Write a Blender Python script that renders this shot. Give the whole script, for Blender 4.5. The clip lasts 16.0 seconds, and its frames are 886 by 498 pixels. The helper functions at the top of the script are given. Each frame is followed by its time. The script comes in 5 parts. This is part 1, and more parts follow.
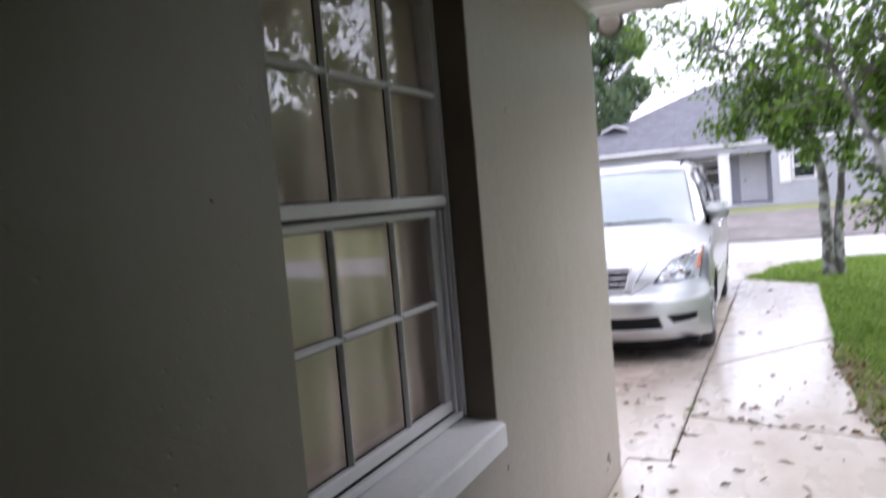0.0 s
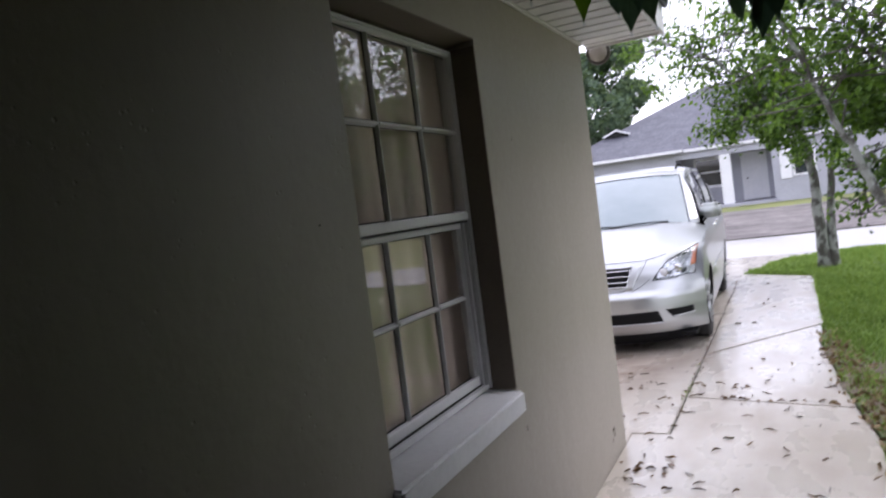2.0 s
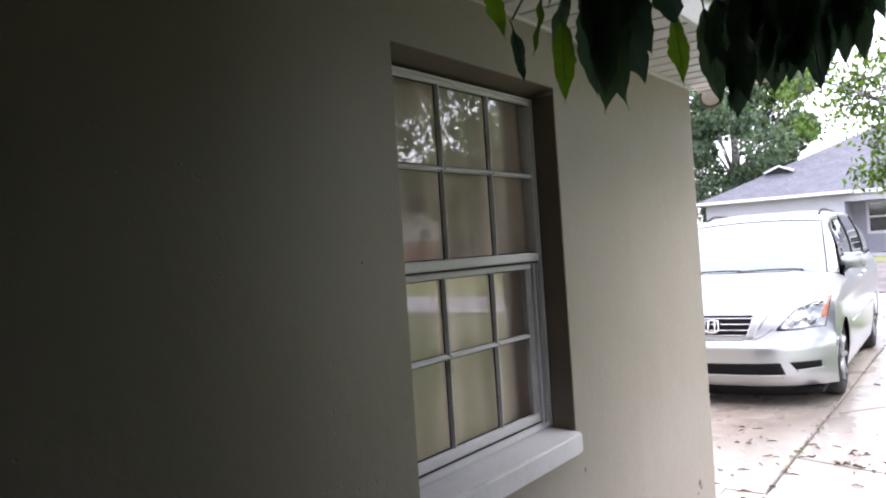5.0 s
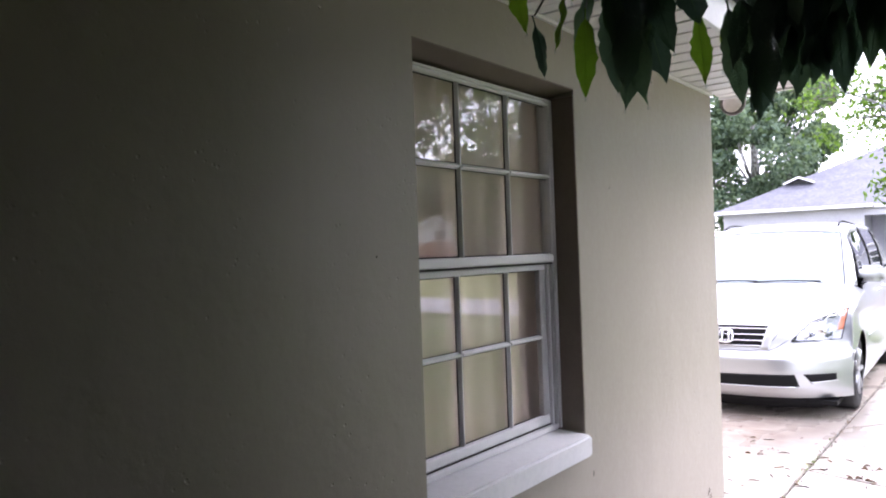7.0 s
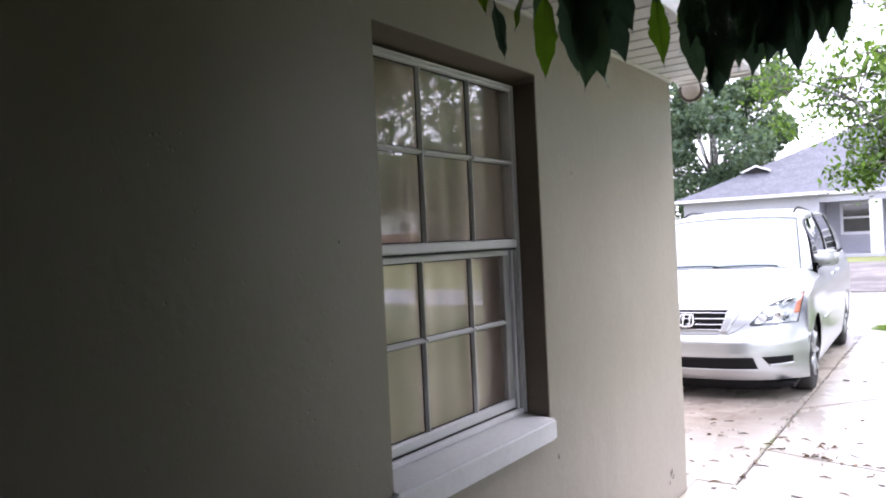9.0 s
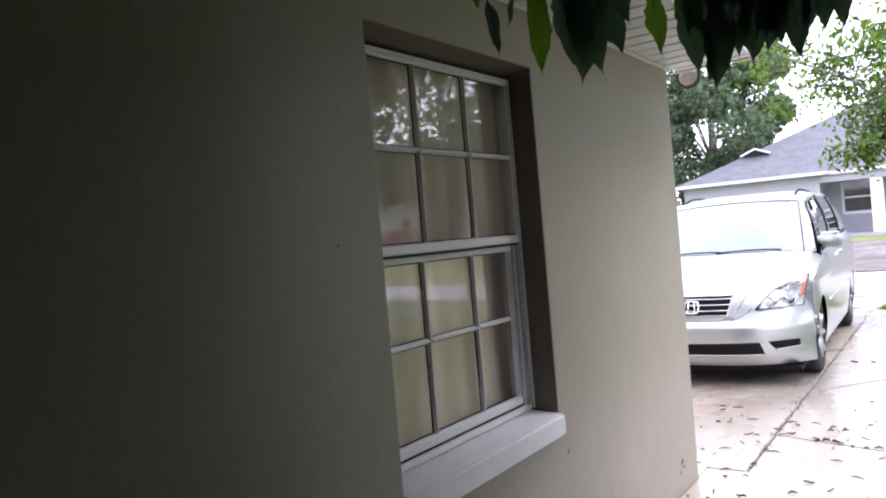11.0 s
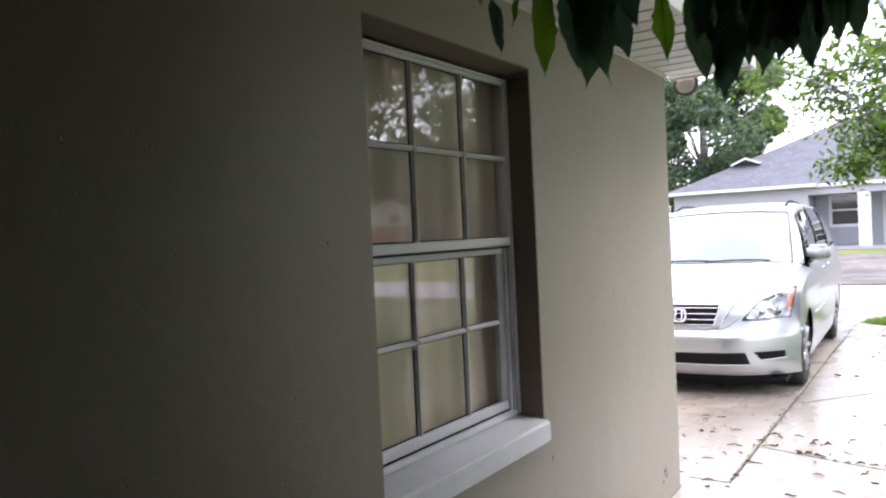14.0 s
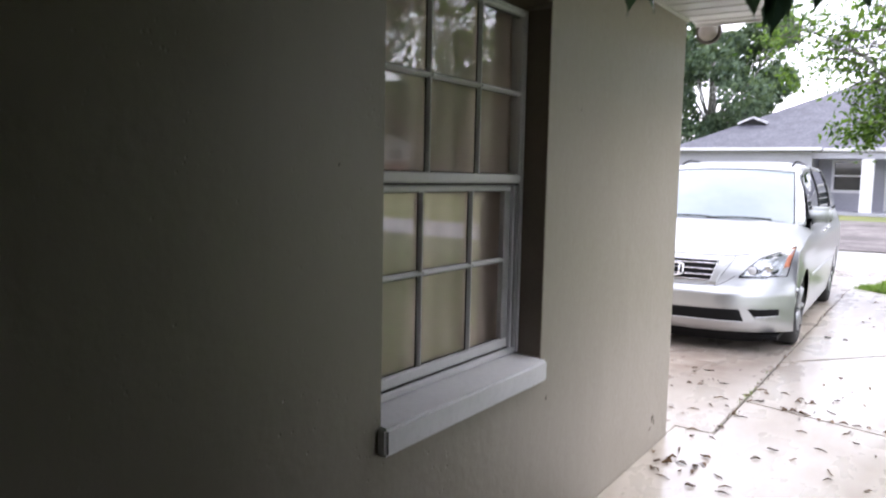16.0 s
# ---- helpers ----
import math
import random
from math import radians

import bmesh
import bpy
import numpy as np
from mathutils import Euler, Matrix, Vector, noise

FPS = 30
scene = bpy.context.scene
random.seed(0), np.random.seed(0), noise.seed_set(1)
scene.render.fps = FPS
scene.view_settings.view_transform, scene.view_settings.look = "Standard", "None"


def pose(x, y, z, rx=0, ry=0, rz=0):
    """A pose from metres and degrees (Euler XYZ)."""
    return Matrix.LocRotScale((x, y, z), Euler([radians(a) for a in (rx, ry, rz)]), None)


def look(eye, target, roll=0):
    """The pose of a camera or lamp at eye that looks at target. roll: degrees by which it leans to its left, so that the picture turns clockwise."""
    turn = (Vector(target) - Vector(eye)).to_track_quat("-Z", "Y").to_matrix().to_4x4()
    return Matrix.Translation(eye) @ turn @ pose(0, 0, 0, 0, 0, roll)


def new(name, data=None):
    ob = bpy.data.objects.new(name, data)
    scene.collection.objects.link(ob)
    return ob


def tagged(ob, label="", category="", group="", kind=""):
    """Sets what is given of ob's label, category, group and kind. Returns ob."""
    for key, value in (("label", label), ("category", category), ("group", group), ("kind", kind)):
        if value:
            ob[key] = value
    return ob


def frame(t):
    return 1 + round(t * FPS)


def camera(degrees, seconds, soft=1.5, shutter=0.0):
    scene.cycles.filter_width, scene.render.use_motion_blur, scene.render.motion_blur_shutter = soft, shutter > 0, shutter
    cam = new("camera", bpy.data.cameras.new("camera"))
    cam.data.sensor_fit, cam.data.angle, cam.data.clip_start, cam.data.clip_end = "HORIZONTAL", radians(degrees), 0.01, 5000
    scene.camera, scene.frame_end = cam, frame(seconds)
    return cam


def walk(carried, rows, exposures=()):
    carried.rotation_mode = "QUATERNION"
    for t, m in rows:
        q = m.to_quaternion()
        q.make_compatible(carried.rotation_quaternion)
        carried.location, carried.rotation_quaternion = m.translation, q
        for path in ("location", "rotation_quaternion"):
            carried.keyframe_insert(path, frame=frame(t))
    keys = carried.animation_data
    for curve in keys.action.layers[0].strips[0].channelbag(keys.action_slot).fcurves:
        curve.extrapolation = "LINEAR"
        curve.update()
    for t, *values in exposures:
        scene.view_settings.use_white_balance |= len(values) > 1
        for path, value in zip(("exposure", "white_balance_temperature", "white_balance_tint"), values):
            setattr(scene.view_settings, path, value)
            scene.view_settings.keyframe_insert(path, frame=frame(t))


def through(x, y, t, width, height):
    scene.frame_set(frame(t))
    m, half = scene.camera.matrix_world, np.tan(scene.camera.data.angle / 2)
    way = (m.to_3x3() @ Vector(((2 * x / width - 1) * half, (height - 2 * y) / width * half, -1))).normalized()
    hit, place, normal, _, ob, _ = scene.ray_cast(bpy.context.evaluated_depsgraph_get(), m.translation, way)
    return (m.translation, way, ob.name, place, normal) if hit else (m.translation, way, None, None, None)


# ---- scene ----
cam = camera(61.5, 16.0, soft=2.0, shutter=0.8)
PATH = [
    (0, (0.849, -2.134, 1.485), (0.012, -0.322, 1.361), -4.9),
    (0.5, (0.962, -2.383, 1.482), (0.174, -0.544, 1.5), -4.4),
    (1, (1.056, -2.572, 1.501), (0.305, -0.718, 1.467), -4.7),
    (1.5, (1.062, -2.668, 1.521), (0.267, -0.833, 1.513), -5.1),
    (2, (1.032, -2.687, 1.51), (0.178, -0.881, 1.416), -7.4),
    (2.5, (1.146, -2.627, 1.495), (0.087, -0.933, 1.398), -4.8),
    (3, (1.292, -2.616, 1.51), (0.022, -1.078, 1.366), -3.6),
    (3.5, (1.314, -2.596, 1.515), (0.208, -0.933, 1.403), -3.0),
    (4, (1.317, -2.583, 1.509), (0.196, -0.934, 1.356), -3.9),
    (4.5, (1.352, -2.629, 1.527), (0.166, -1.019, 1.49), -4.8),
    (4.7, (1.37, -2.667, 1.536), (0.186, -1.055, 1.526), -4.2),
    (6.8, (1.369, -2.669, 1.523), (0.158, -1.078, 1.551), -2.3),
    (7, (1.368, -2.668, 1.522), (0.151, -1.081, 1.535), -2.0),
    (7.5, (1.363, -2.667, 1.522), (0.164, -1.066, 1.542), -1.2),
    (8, (1.376, -2.681, 1.524), (0.172, -1.084, 1.544), -1.2),
    (8.5, (1.374, -2.665, 1.517), (0.236, -1.02, 1.505), -2.2),
    (9, (1.368, -2.66, 1.501), (0.226, -1.018, 1.488), -2.7),
    (9.5, (1.355, -2.648, 1.522), (0.24, -0.988, 1.497), -0.5),
    (10, (1.346, -2.629, 1.514), (0.238, -0.964, 1.486), -2.4),
    (10.2, (1.345, -2.63, 1.519), (0.224, -0.975, 1.479), -3.3),
    (12.3, (1.378, -2.644, 1.507), (0.229, -1.006, 1.486), -5.6),
    (12.5, (1.361, -2.624, 1.519), (0.216, -0.984, 1.473), -3.9),
    (13, (1.354, -2.616, 1.514), (0.227, -0.964, 1.479), -3.8),
    (13.5, (1.331, -2.587, 1.515), (0.165, -0.963, 1.442), -3.3),
    (14, (1.324, -2.606, 1.526), (0.203, -0.95, 1.49), -2.7),
    (14.5, (1.304, -2.568, 1.517), (0.218, -0.888, 1.498), -3.5),
    (15, (1.299, -2.583, 1.518), (0.203, -0.91, 1.482), -2.6),
    (15.5, (1.296, -2.618, 1.506), (0.196, -0.951, 1.403), -1.1),
    (16, (1.271, -2.598, 1.5), (0.162, -0.945, 1.302), 1.2),
]
# stops of the camera's own exposure, which it adapts on the way
EXPOSURES = [(0.0, 1.54, 6070, 17), (0.5, 1.19, 6070, 17), (1.0, 1.24, 6070, 17), (2.0, 1.24, 6070, 17), (2.5, 1.45, 6160, 17), (3.0, 2.25, 6170, 16), (3.5, 1.97, 6170, 16), (4.0, 1.82, 6170, 16), (4.7, 1.97, 6170, 16), (6.8, 2.52, 6000, 22), (8.0, 2.52, 6000, 22), (8.5, 2.37, 6000, 22), (9.0, 2.17, 6000, 19), (9.5, 2.07, 6000, 19), (10.2, 2.02, 6000, 19), (12.3, 1.87, 6170, 15), (13.5, 1.97, 6170, 15), (15.0, 1.97, 6170, 15), (15.5, 2.0, 6170, 15), (16.0, 1.76, 6170, 15)]
walk(cam, [(t, look(eye, target, roll)) for t, eye, target, roll in PATH], EXPOSURES)

# ---- world and light: a bright overcast sky after rain ----
world = bpy.data.worlds.new("overcast")
scene.world = world
world.use_nodes = True
wn = world.node_tree
wn.nodes.clear()
sky = wn.nodes.new("ShaderNodeTexSky")
sky.sky_type = "NISHITA"
sky.sun_disc = False
sky.sun_elevation, sky.sun_rotation = radians(52), radians(54)
sky.air_density, sky.dust_density, sky.ozone_density = 1.0, 2.0, 1.0
grey = wn.nodes.new("ShaderNodeMix")           # high cloud: the clear sky veiled with even white
grey.data_type = "RGBA"
grey.inputs[0].default_value = 0.75
grey.inputs[7].default_value = (6.95, 6.72, 7.1, 1)
back = wn.nodes.new("ShaderNodeBackground")
back.inputs["Strength"].default_value = 0.15
wout = wn.nodes.new("ShaderNodeOutputWorld")
wn.links.new(sky.outputs[0], grey.inputs[6])
wn.links.new(grey.outputs[2], back.inputs[0])
wn.links.new(back.outputs[0], wout.inputs[0])
SUN = bpy.data.lights.new("sun", "SUN")
SUN.energy, SUN.angle, SUN.color = 0.6, radians(30), (1.0, 0.98, 0.96)
sun = new("sun", SUN)
sun.matrix_world = look((15, 11, 24), (0, 0, 0))

# ---- materials ----
def principled(name):
    m = bpy.data.materials.new(name)
    m.use_nodes = True
    t = m.node_tree
    return m, t, t.nodes["Principled BSDF"]


def noise_node(t, scale, detail=4.0, stretch=(1, 1, 1), rough=0.55):
    geo = t.nodes.new("ShaderNodeNewGeometry")
    mp = t.nodes.new("ShaderNodeMapping")
    mp.inputs["Scale"].default_value = stretch
    n = t.nodes.new("ShaderNodeTexNoise")
    n.inputs["Scale"].default_value, n.inputs["Detail"].default_value, n.inputs["Roughness"].default_value = scale, detail, rough
    t.links.new(geo.outputs["Position"], mp.inputs["Vector"])
    t.links.new(mp.outputs[0], n.inputs["Vector"])
    return n.outputs["Fac"]


def ramp(t, fac, a, b, lo=0.35, hi=0.65):
    r = t.nodes.new("ShaderNodeValToRGB")
    r.color_ramp.elements[0].position, r.color_ramp.elements[1].position = lo, hi
    r.color_ramp.elements[0].color, r.color_ramp.elements[1].color = (*a, 1), (*b, 1)
    t.links.new(fac, r.inputs["Fac"])
    return r.outputs["Color"]


def blend(t, fac, a, b, mode="MIX"):
    m = t.nodes.new("ShaderNodeMix")
    m.data_type, m.blend_type = "RGBA", mode
    if isinstance(fac, float):
        m.inputs[0].default_value = fac
    else:
        t.links.new(fac, m.inputs[0])
    for sock, v in ((6, a), (7, b)):
        if isinstance(v, tuple):
            m.inputs[sock].default_value = (*v, 1)
        else:
            t.links.new(v, m.inputs[sock])
    return m.outputs[2]


def rng(t, fac, lo, hi, a=0.3, b=0.7):
    m = t.nodes.new("ShaderNodeMapRange")
    m.inputs["From Min"].default_value, m.inputs["From Max"].default_value = a, b
    m.inputs["To Min"].default_value, m.inputs["To Max"].default_value = lo, hi
    t.links.new(fac, m.inputs["Value"])
    return m.outputs[0]


def bump(t, bsdf, fac, strength, dist=0.01, prev=None):
    b = t.nodes.new("ShaderNodeBump")
    b.inputs["Strength"].default_value, b.inputs["Distance"].default_value = strength, dist
    t.links.new(fac, b.inputs["Height"])
    if prev is not None:
        t.links.new(prev, b.inputs["Normal"])
    t.links.new(b.outputs[0], bsdf.inputs["Normal"])
    return b.outputs[0]


def surface(name, a, b, big=1.5, small=40.0, rough=(0.5, 0.7), metal=0.0, relief=0.2, depth=0.004, grain=0.25, stretch=(1, 1, 1), coat=0.0, spec=0.5, rand=0.0):
    """Two tones mixed by large blotches and a fine grain, with matching gloss and relief."""
    m, t, p = principled(name)
    big_n = noise_node(t, big, 5, stretch)
    fine = noise_node(t, small, 6, stretch)
    col = ramp(t, big_n, a, b)
    dark = tuple(v * 0.6 for v in a)
    col = blend(t, rng(t, fine, 0.0, grain, 0.45, 0.75), col, dark)
    if rand:
        info = t.nodes.new("ShaderNodeObjectInfo")
        hs = t.nodes.new("ShaderNodeHueSaturation")
        t.links.new(rng(t, info.outputs["Random"], 1 - rand, 1 + rand, 0, 1), hs.inputs["Value"])
        t.links.new(col, hs.inputs["Color"])
        col = hs.outputs[0]
    t.links.new(col, p.inputs["Base Color"])
    t.links.new(rng(t, big_n, *rough), p.inputs["Roughness"])
    p.inputs["Metallic"].default_value = metal
    p.inputs["Specular IOR Level"].default_value = spec
    p.inputs["Coat Weight"].default_value = coat
    p.inputs["Coat Roughness"].default_value = 0.04
    if relief:
        bump(t, p, fine, relief, depth)
    return m


def stucco_material():
    m, t, p = principled("painted_stucco")
    big = noise_node(t, 1.1, 5)
    fine = noise_node(t, 130, 5)
    lump = noise_node(t, 34, 5, rough=0.65)
    col = ramp(t, big, (0.305, 0.278, 0.226), (0.340, 0.311, 0.256), 0.3, 0.7)
    streak = noise_node(t, 3.0, 5, (6, 6, 0.35))
    col = blend(t, rng(t, streak, 0.0, 0.12, 0.55, 0.8), col, (0.215, 0.20, 0.175))
    t.links.new(col, p.inputs["Base Color"])
    t.links.new(rng(t, lump, 0.36, 0.50), p.inputs["Roughness"])
    # soft trowel waves, a fine grain, and scattered small pits
    wave = noise_node(t, 7, 3)
    cell = t.nodes.new("ShaderNodeTexVoronoi")
    cell.inputs["Scale"].default_value = 38
    geo = t.nodes.new("ShaderNodeNewGeometry")
    t.links.new(geo.outputs["Position"], cell.inputs["Vector"])
    pit = t.nodes.new("ShaderNodeMath")
    pit.operation = "MULTIPLY"
    t.links.new(rng(t, cell.outputs["Distance"], -1.0, 0.0, 0.08, 0.20), pit.inputs[0])
    t.links.new(rng(t, noise_node(t, 5, 3), 0.0, 1.0, 0.52, 0.62), pit.inputs[1])
    first = bump(t, p, wave, 0.35, 0.012)
    first = bump(t, p, lump, 0.10, 0.010, first)
    first = bump(t, p, pit.outputs[0], 0.5, 0.004, first)
    bump(t, p, fine, 0.12, 0.003, first)
    return m


def glass_material(name, tint=(1, 1, 1), mirror=0.06, dust=0.0):
    """A thin clear sheet: what is not mirrored goes straight through; a film of dust and dried drops on it."""
    m, t, p = principled(name)
    clear = t.nodes.new("ShaderNodeBsdfTransparent")
    clear.inputs["Color"].default_value = (*tint, 1)
    gloss = t.nodes.new("ShaderNodeBsdfGlossy")
    gloss.inputs["Roughness"].default_value = 0.0
    sheet = t.nodes.new("ShaderNodeMixShader")
    sheet.inputs[0].default_value = mirror
    t.links.new(clear.outputs[0], sheet.inputs[1])
    t.links.new(gloss.outputs[0], sheet.inputs[2])
    last = sheet.outputs[0]
    if dust:
        film = noise_node(t, 9, 6, (1, 1, 0.4))
        spots = noise_node(t, 75, 4)
        top = t.nodes.new("ShaderNodeMath")
        top.operation = "MAXIMUM"
        t.links.new(rng(t, film, dust * 0.4, dust, 0.35, 0.7), top.inputs[0])
        t.links.new(rng(t, spots, 0.0, 2.0 * dust, 0.62, 0.72), top.inputs[1])
        p.inputs["Base Color"].default_value = (0.75, 0.72, 0.70, 1)
        p.inputs["Roughness"].default_value = 0.8
        dirty = t.nodes.new("ShaderNodeMixShader")
        t.links.new(top.outputs[0], dirty.inputs[0])
        t.links.new(last, dirty.inputs[1])
        t.links.new(p.outputs[0], dirty.inputs[2])
        last = dirty.outputs[0]
    t.links.new(last, t.nodes["Material Output"].inputs["Surface"])
    return m


def leaf_material(name, a, b, rough=0.35, through=0.35, wet=0.0, glow=(1.0, 1.0, 0.45)):
    m, t, p = principled(name)
    geo = t.nodes.new("ShaderNodeNewGeometry")
    info = t.nodes.new("ShaderNodeObjectInfo")
    add = t.nodes.new("ShaderNodeMath")
    add.operation = "ADD"
    t.links.new(geo.outputs["Random Per Island"], add.inputs[0])
    t.links.new(info.outputs["Random"], add.inputs[1])
    half = t.nodes.new("ShaderNodeMath")
    half.operation = "FRACT"
    t.links.new(add.outputs[0], half.inputs[0])
    col = ramp(t, half.outputs[0], a, b, 0.0, 1.0)
    spots = noise_node(t, 60, 3)
    col = blend(t, rng(t, spots, 0.0, 0.3, 0.5, 0.8), col, tuple(v * 0.55 for v in a))
    t.links.new(col, p.inputs["Base Color"])
    p.inputs["Roughness"].default_value = rough
    p.inputs["Specular IOR Level"].default_value = 0.5 if rough < 0.4 else 0.25
    if wet:
        # beads and runs of rain water
        cell = t.nodes.new("ShaderNodeTexVoronoi")
        cell.inputs["Scale"].default_value = 210
        t.links.new(geo.outputs["Position"], cell.inputs["Vector"])
        beads = rng(t, cell.outputs["Distance"], 1.0, 0.0, 0.15, 0.42)
        where = rng(t, noise_node(t, 26, 3), 0.0, 1.0, 0.48, 0.60)
        wetness = t.nodes.new("ShaderNodeMath")
        wetness.operation = "MULTIPLY"
        t.links.new(beads, wetness.inputs[0])
        t.links.new(where, wetness.inputs[1])
        first = bump(t, p, noise_node(t, 70, 4), 0.5, 0.004)
        bump(t, p, wetness.outputs[0], 0.8 * wet, 0.003, first)
        p.inputs["Coat Weight"].default_value, p.inputs["Coat Roughness"].default_value = 0.6 * wet, 0.06
    tr = t.nodes.new("ShaderNodeBsdfTranslucent")
    t.links.new(blend(t, 1.0, col, glow, "MULTIPLY"), tr.inputs["Color"])
    mix = t.nodes.new("ShaderNodeMixShader")
    mix.inputs[0].default_value = through
    out = t.nodes["Material Output"]
    t.links.new(p.outputs[0], mix.inputs[1])
    t.links.new(tr.outputs[0], mix.inputs[2])
    t.links.new(mix.outputs[0], out.inputs["Surface"])
    return m


def bark_material():
    m, t, p = principled("lichen_bark")
    big = noise_node(t, 9, 5, (1, 1, 0.7))
    fine = noise_node(t, 60, 6, (1, 1, 0.4))
    col = ramp(t, big, (0.075, 0.072, 0.06), (0.29, 0.305, 0.275), 0.45, 0.58)
    col = blend(t, rng(t, fine, 0.0, 0.6, 0.5, 0.8), col, (0.09, 0.08, 0.065))
    t.links.new(col, p.inputs["Base Color"])
    p.inputs["Roughness"].default_value = 0.85
    bump(t, p, fine, 0.6, 0.012)
    return m


def wet_concrete_material():
    m, t, p = principled("wet_concrete")
    big = noise_node(t, 0.9, 6)
    mid = noise_node(t, 4.5, 6, (1, 0.45, 1))
    fine = noise_node(t, 90, 6)
    col = ramp(t, big, (0.46, 0.405, 0.335), (0.585, 0.54, 0.47), 0.3, 0.7)
    col = blend(t, rng(t, mid, 0.0, 0.55, 0.52, 0.75), col, (0.36, 0.29, 0.225))
    col = blend(t, rng(t, fine, 0.0, 0.35, 0.5, 0.8), col, (0.30, 0.27, 0.24))
    # the muddy wet patch in front of the parking place
    geo = t.nodes.new("ShaderNodeNewGeometry")
    mp = t.nodes.new("ShaderNodeMapping")
    mp.vector_type = "TEXTURE"
    mp.inputs["Location"].default_value, mp.inputs["Scale"].default_value = (-0.75, 3.75, 0), (1.25, 1.0, 1)
    t.links.new(geo.outputs["Position"], mp.inputs["Vector"])
    far = t.nodes.new("ShaderNodeVectorMath")
    far.operation = "LENGTH"
    t.links.new(mp.outputs[0], far.inputs[0])
    streak = noise_node(t, 7.0, 7, (0.5, 2.2, 1), 0.65)
    both = t.nodes.new("ShaderNodeMath")
    both.operation = "MULTIPLY"
    t.links.new(rng(t, far.outputs["Value"], 1.0, 0.0, 0.45, 1.15), both.inputs[0])
    t.links.new(rng(t, streak, 0.25, 1.0, 0.38, 0.62), both.inputs[1])
    col = blend(t, both.outputs[0], col, (0.27, 0.21, 0.165))
    t.links.new(col, p.inputs["Base Color"])
    t.links.new(rng(t, mid, 0.16, 0.45), p.inputs["Roughness"])
    # dry and matt under the parked van and before its nose
    mp2 = t.nodes.new("ShaderNodeMapping")
    mp2.vector_type = "TEXTURE"
    mp2.inputs["Location"].default_value, mp2.inputs["Scale"].default_value = (-1.0, 6.3, 0), (1.35, 3.5, 1)
    t.links.new(geo.outputs["Position"], mp2.inputs["Vector"])
    bay = t.nodes.new("ShaderNodeVectorMath")
    bay.operation = "LENGTH"
    t.links.new(mp2.outputs[0], bay.inputs[0])
    t.links.new(rng(t, bay.outputs["Value"], 0.0, 0.6, 0.92, 1.06), p.inputs["Coat Weight"])
    t.links.new(rng(t, bay.outputs["Value"], 0.12, 0.5, 0.92, 1.06), p.inputs["Specular IOR Level"])
    t.links.new(rng(t, noise_node(t, 2.2, 5), 0.05, 0.22), p.inputs["Coat Roughness"])
    bump(t, p, fine, 0.10, 0.003)
    return m


STUCCO = stucco_material()
WHITE_PAINT = surface("white_painted_metal", (0.72, 0.72, 0.73), (0.80, 0.80, 0.80), 3, 60, (0.35, 0.5), relief=0.05, grain=0.12)
SILL_PAINT = surface("painted_sill", (0.77, 0.775, 0.79), (0.84, 0.845, 0.85), 4, 45, (0.5, 0.7), relief=0.25, depth=0.003, grain=0.16)
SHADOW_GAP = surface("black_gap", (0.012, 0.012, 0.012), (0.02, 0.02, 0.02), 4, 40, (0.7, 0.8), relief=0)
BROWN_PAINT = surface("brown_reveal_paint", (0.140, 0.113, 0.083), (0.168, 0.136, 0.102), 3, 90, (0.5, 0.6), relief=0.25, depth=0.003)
BRONZE = surface("weathered_track", (0.42, 0.42, 0.42), (0.52, 0.52, 0.52), 8, 80, (0.4, 0.6), metal=0.2, relief=0.1)
GLASS = glass_material("window_glass", mirror=0.10, dust=0.02)
CURTAIN = surface("beige_curtain", (0.70, 0.58, 0.50), (0.77, 0.65, 0.56), 6, 160, (0.85, 0.95), relief=0.3, depth=0.002, stretch=(1, 1, 0.25), grain=0.12)
PLASTER = surface("room_plaster", (0.55, 0.50, 0.43), (0.60, 0.55, 0.48), 2, 60, (0.8, 0.9), relief=0.05)
VINYL = surface("white_vinyl_soffit", (0.74, 0.73, 0.72), (0.80, 0.79, 0.78), 3, 70, (0.45, 0.6), relief=0.04, grain=0.12)
ROOF_TILE = surface("grey_shingle", (0.105, 0.107, 0.128), (0.155, 0.158, 0.185), 2.2, 9, (0.7, 0.85), relief=0.5, depth=0.03, grain=0.85, rand=0.0)
CONCRETE = wet_concrete_material()
DARK_BED = surface("dark_bed", (0.035, 0.025, 0.018), (0.07, 0.05, 0.036), 4, 40, (0.85, 0.95), relief=0.8, depth=0.03, grain=0.5)
JOINT = surface("dirty_joint", (0.05, 0.045, 0.035), (0.11, 0.10, 0.07), 12, 80, (0.6, 0.9), relief=0.3)
ASPHALT = surface("pale_wet_road", (0.40, 0.39, 0.38), (0.50, 0.49, 0.48), 0.7, 60, (0.25, 0.45), relief=0.08, depth=0.004)
SOIL = surface("bare_yard_soil", (0.11, 0.097, 0.095), (0.23, 0.21, 0.20), 0.9, 5, (0.85, 0.95), relief=0.8, depth=0.08, grain=0.7, stretch=(0.75, 1, 1))
LAWN = surface("lawn_ground", (0.09, 0.13, 0.042), (0.15, 0.18, 0.07), 1.4, 25, (0.8, 0.95), relief=0.5, depth=0.03, grain=0.4)
SAND = surface("tan_sand", (0.33, 0.25, 0.17), (0.42, 0.33, 0.23), 1.2, 14, (0.8, 0.95), relief=0.3, depth=0.02)
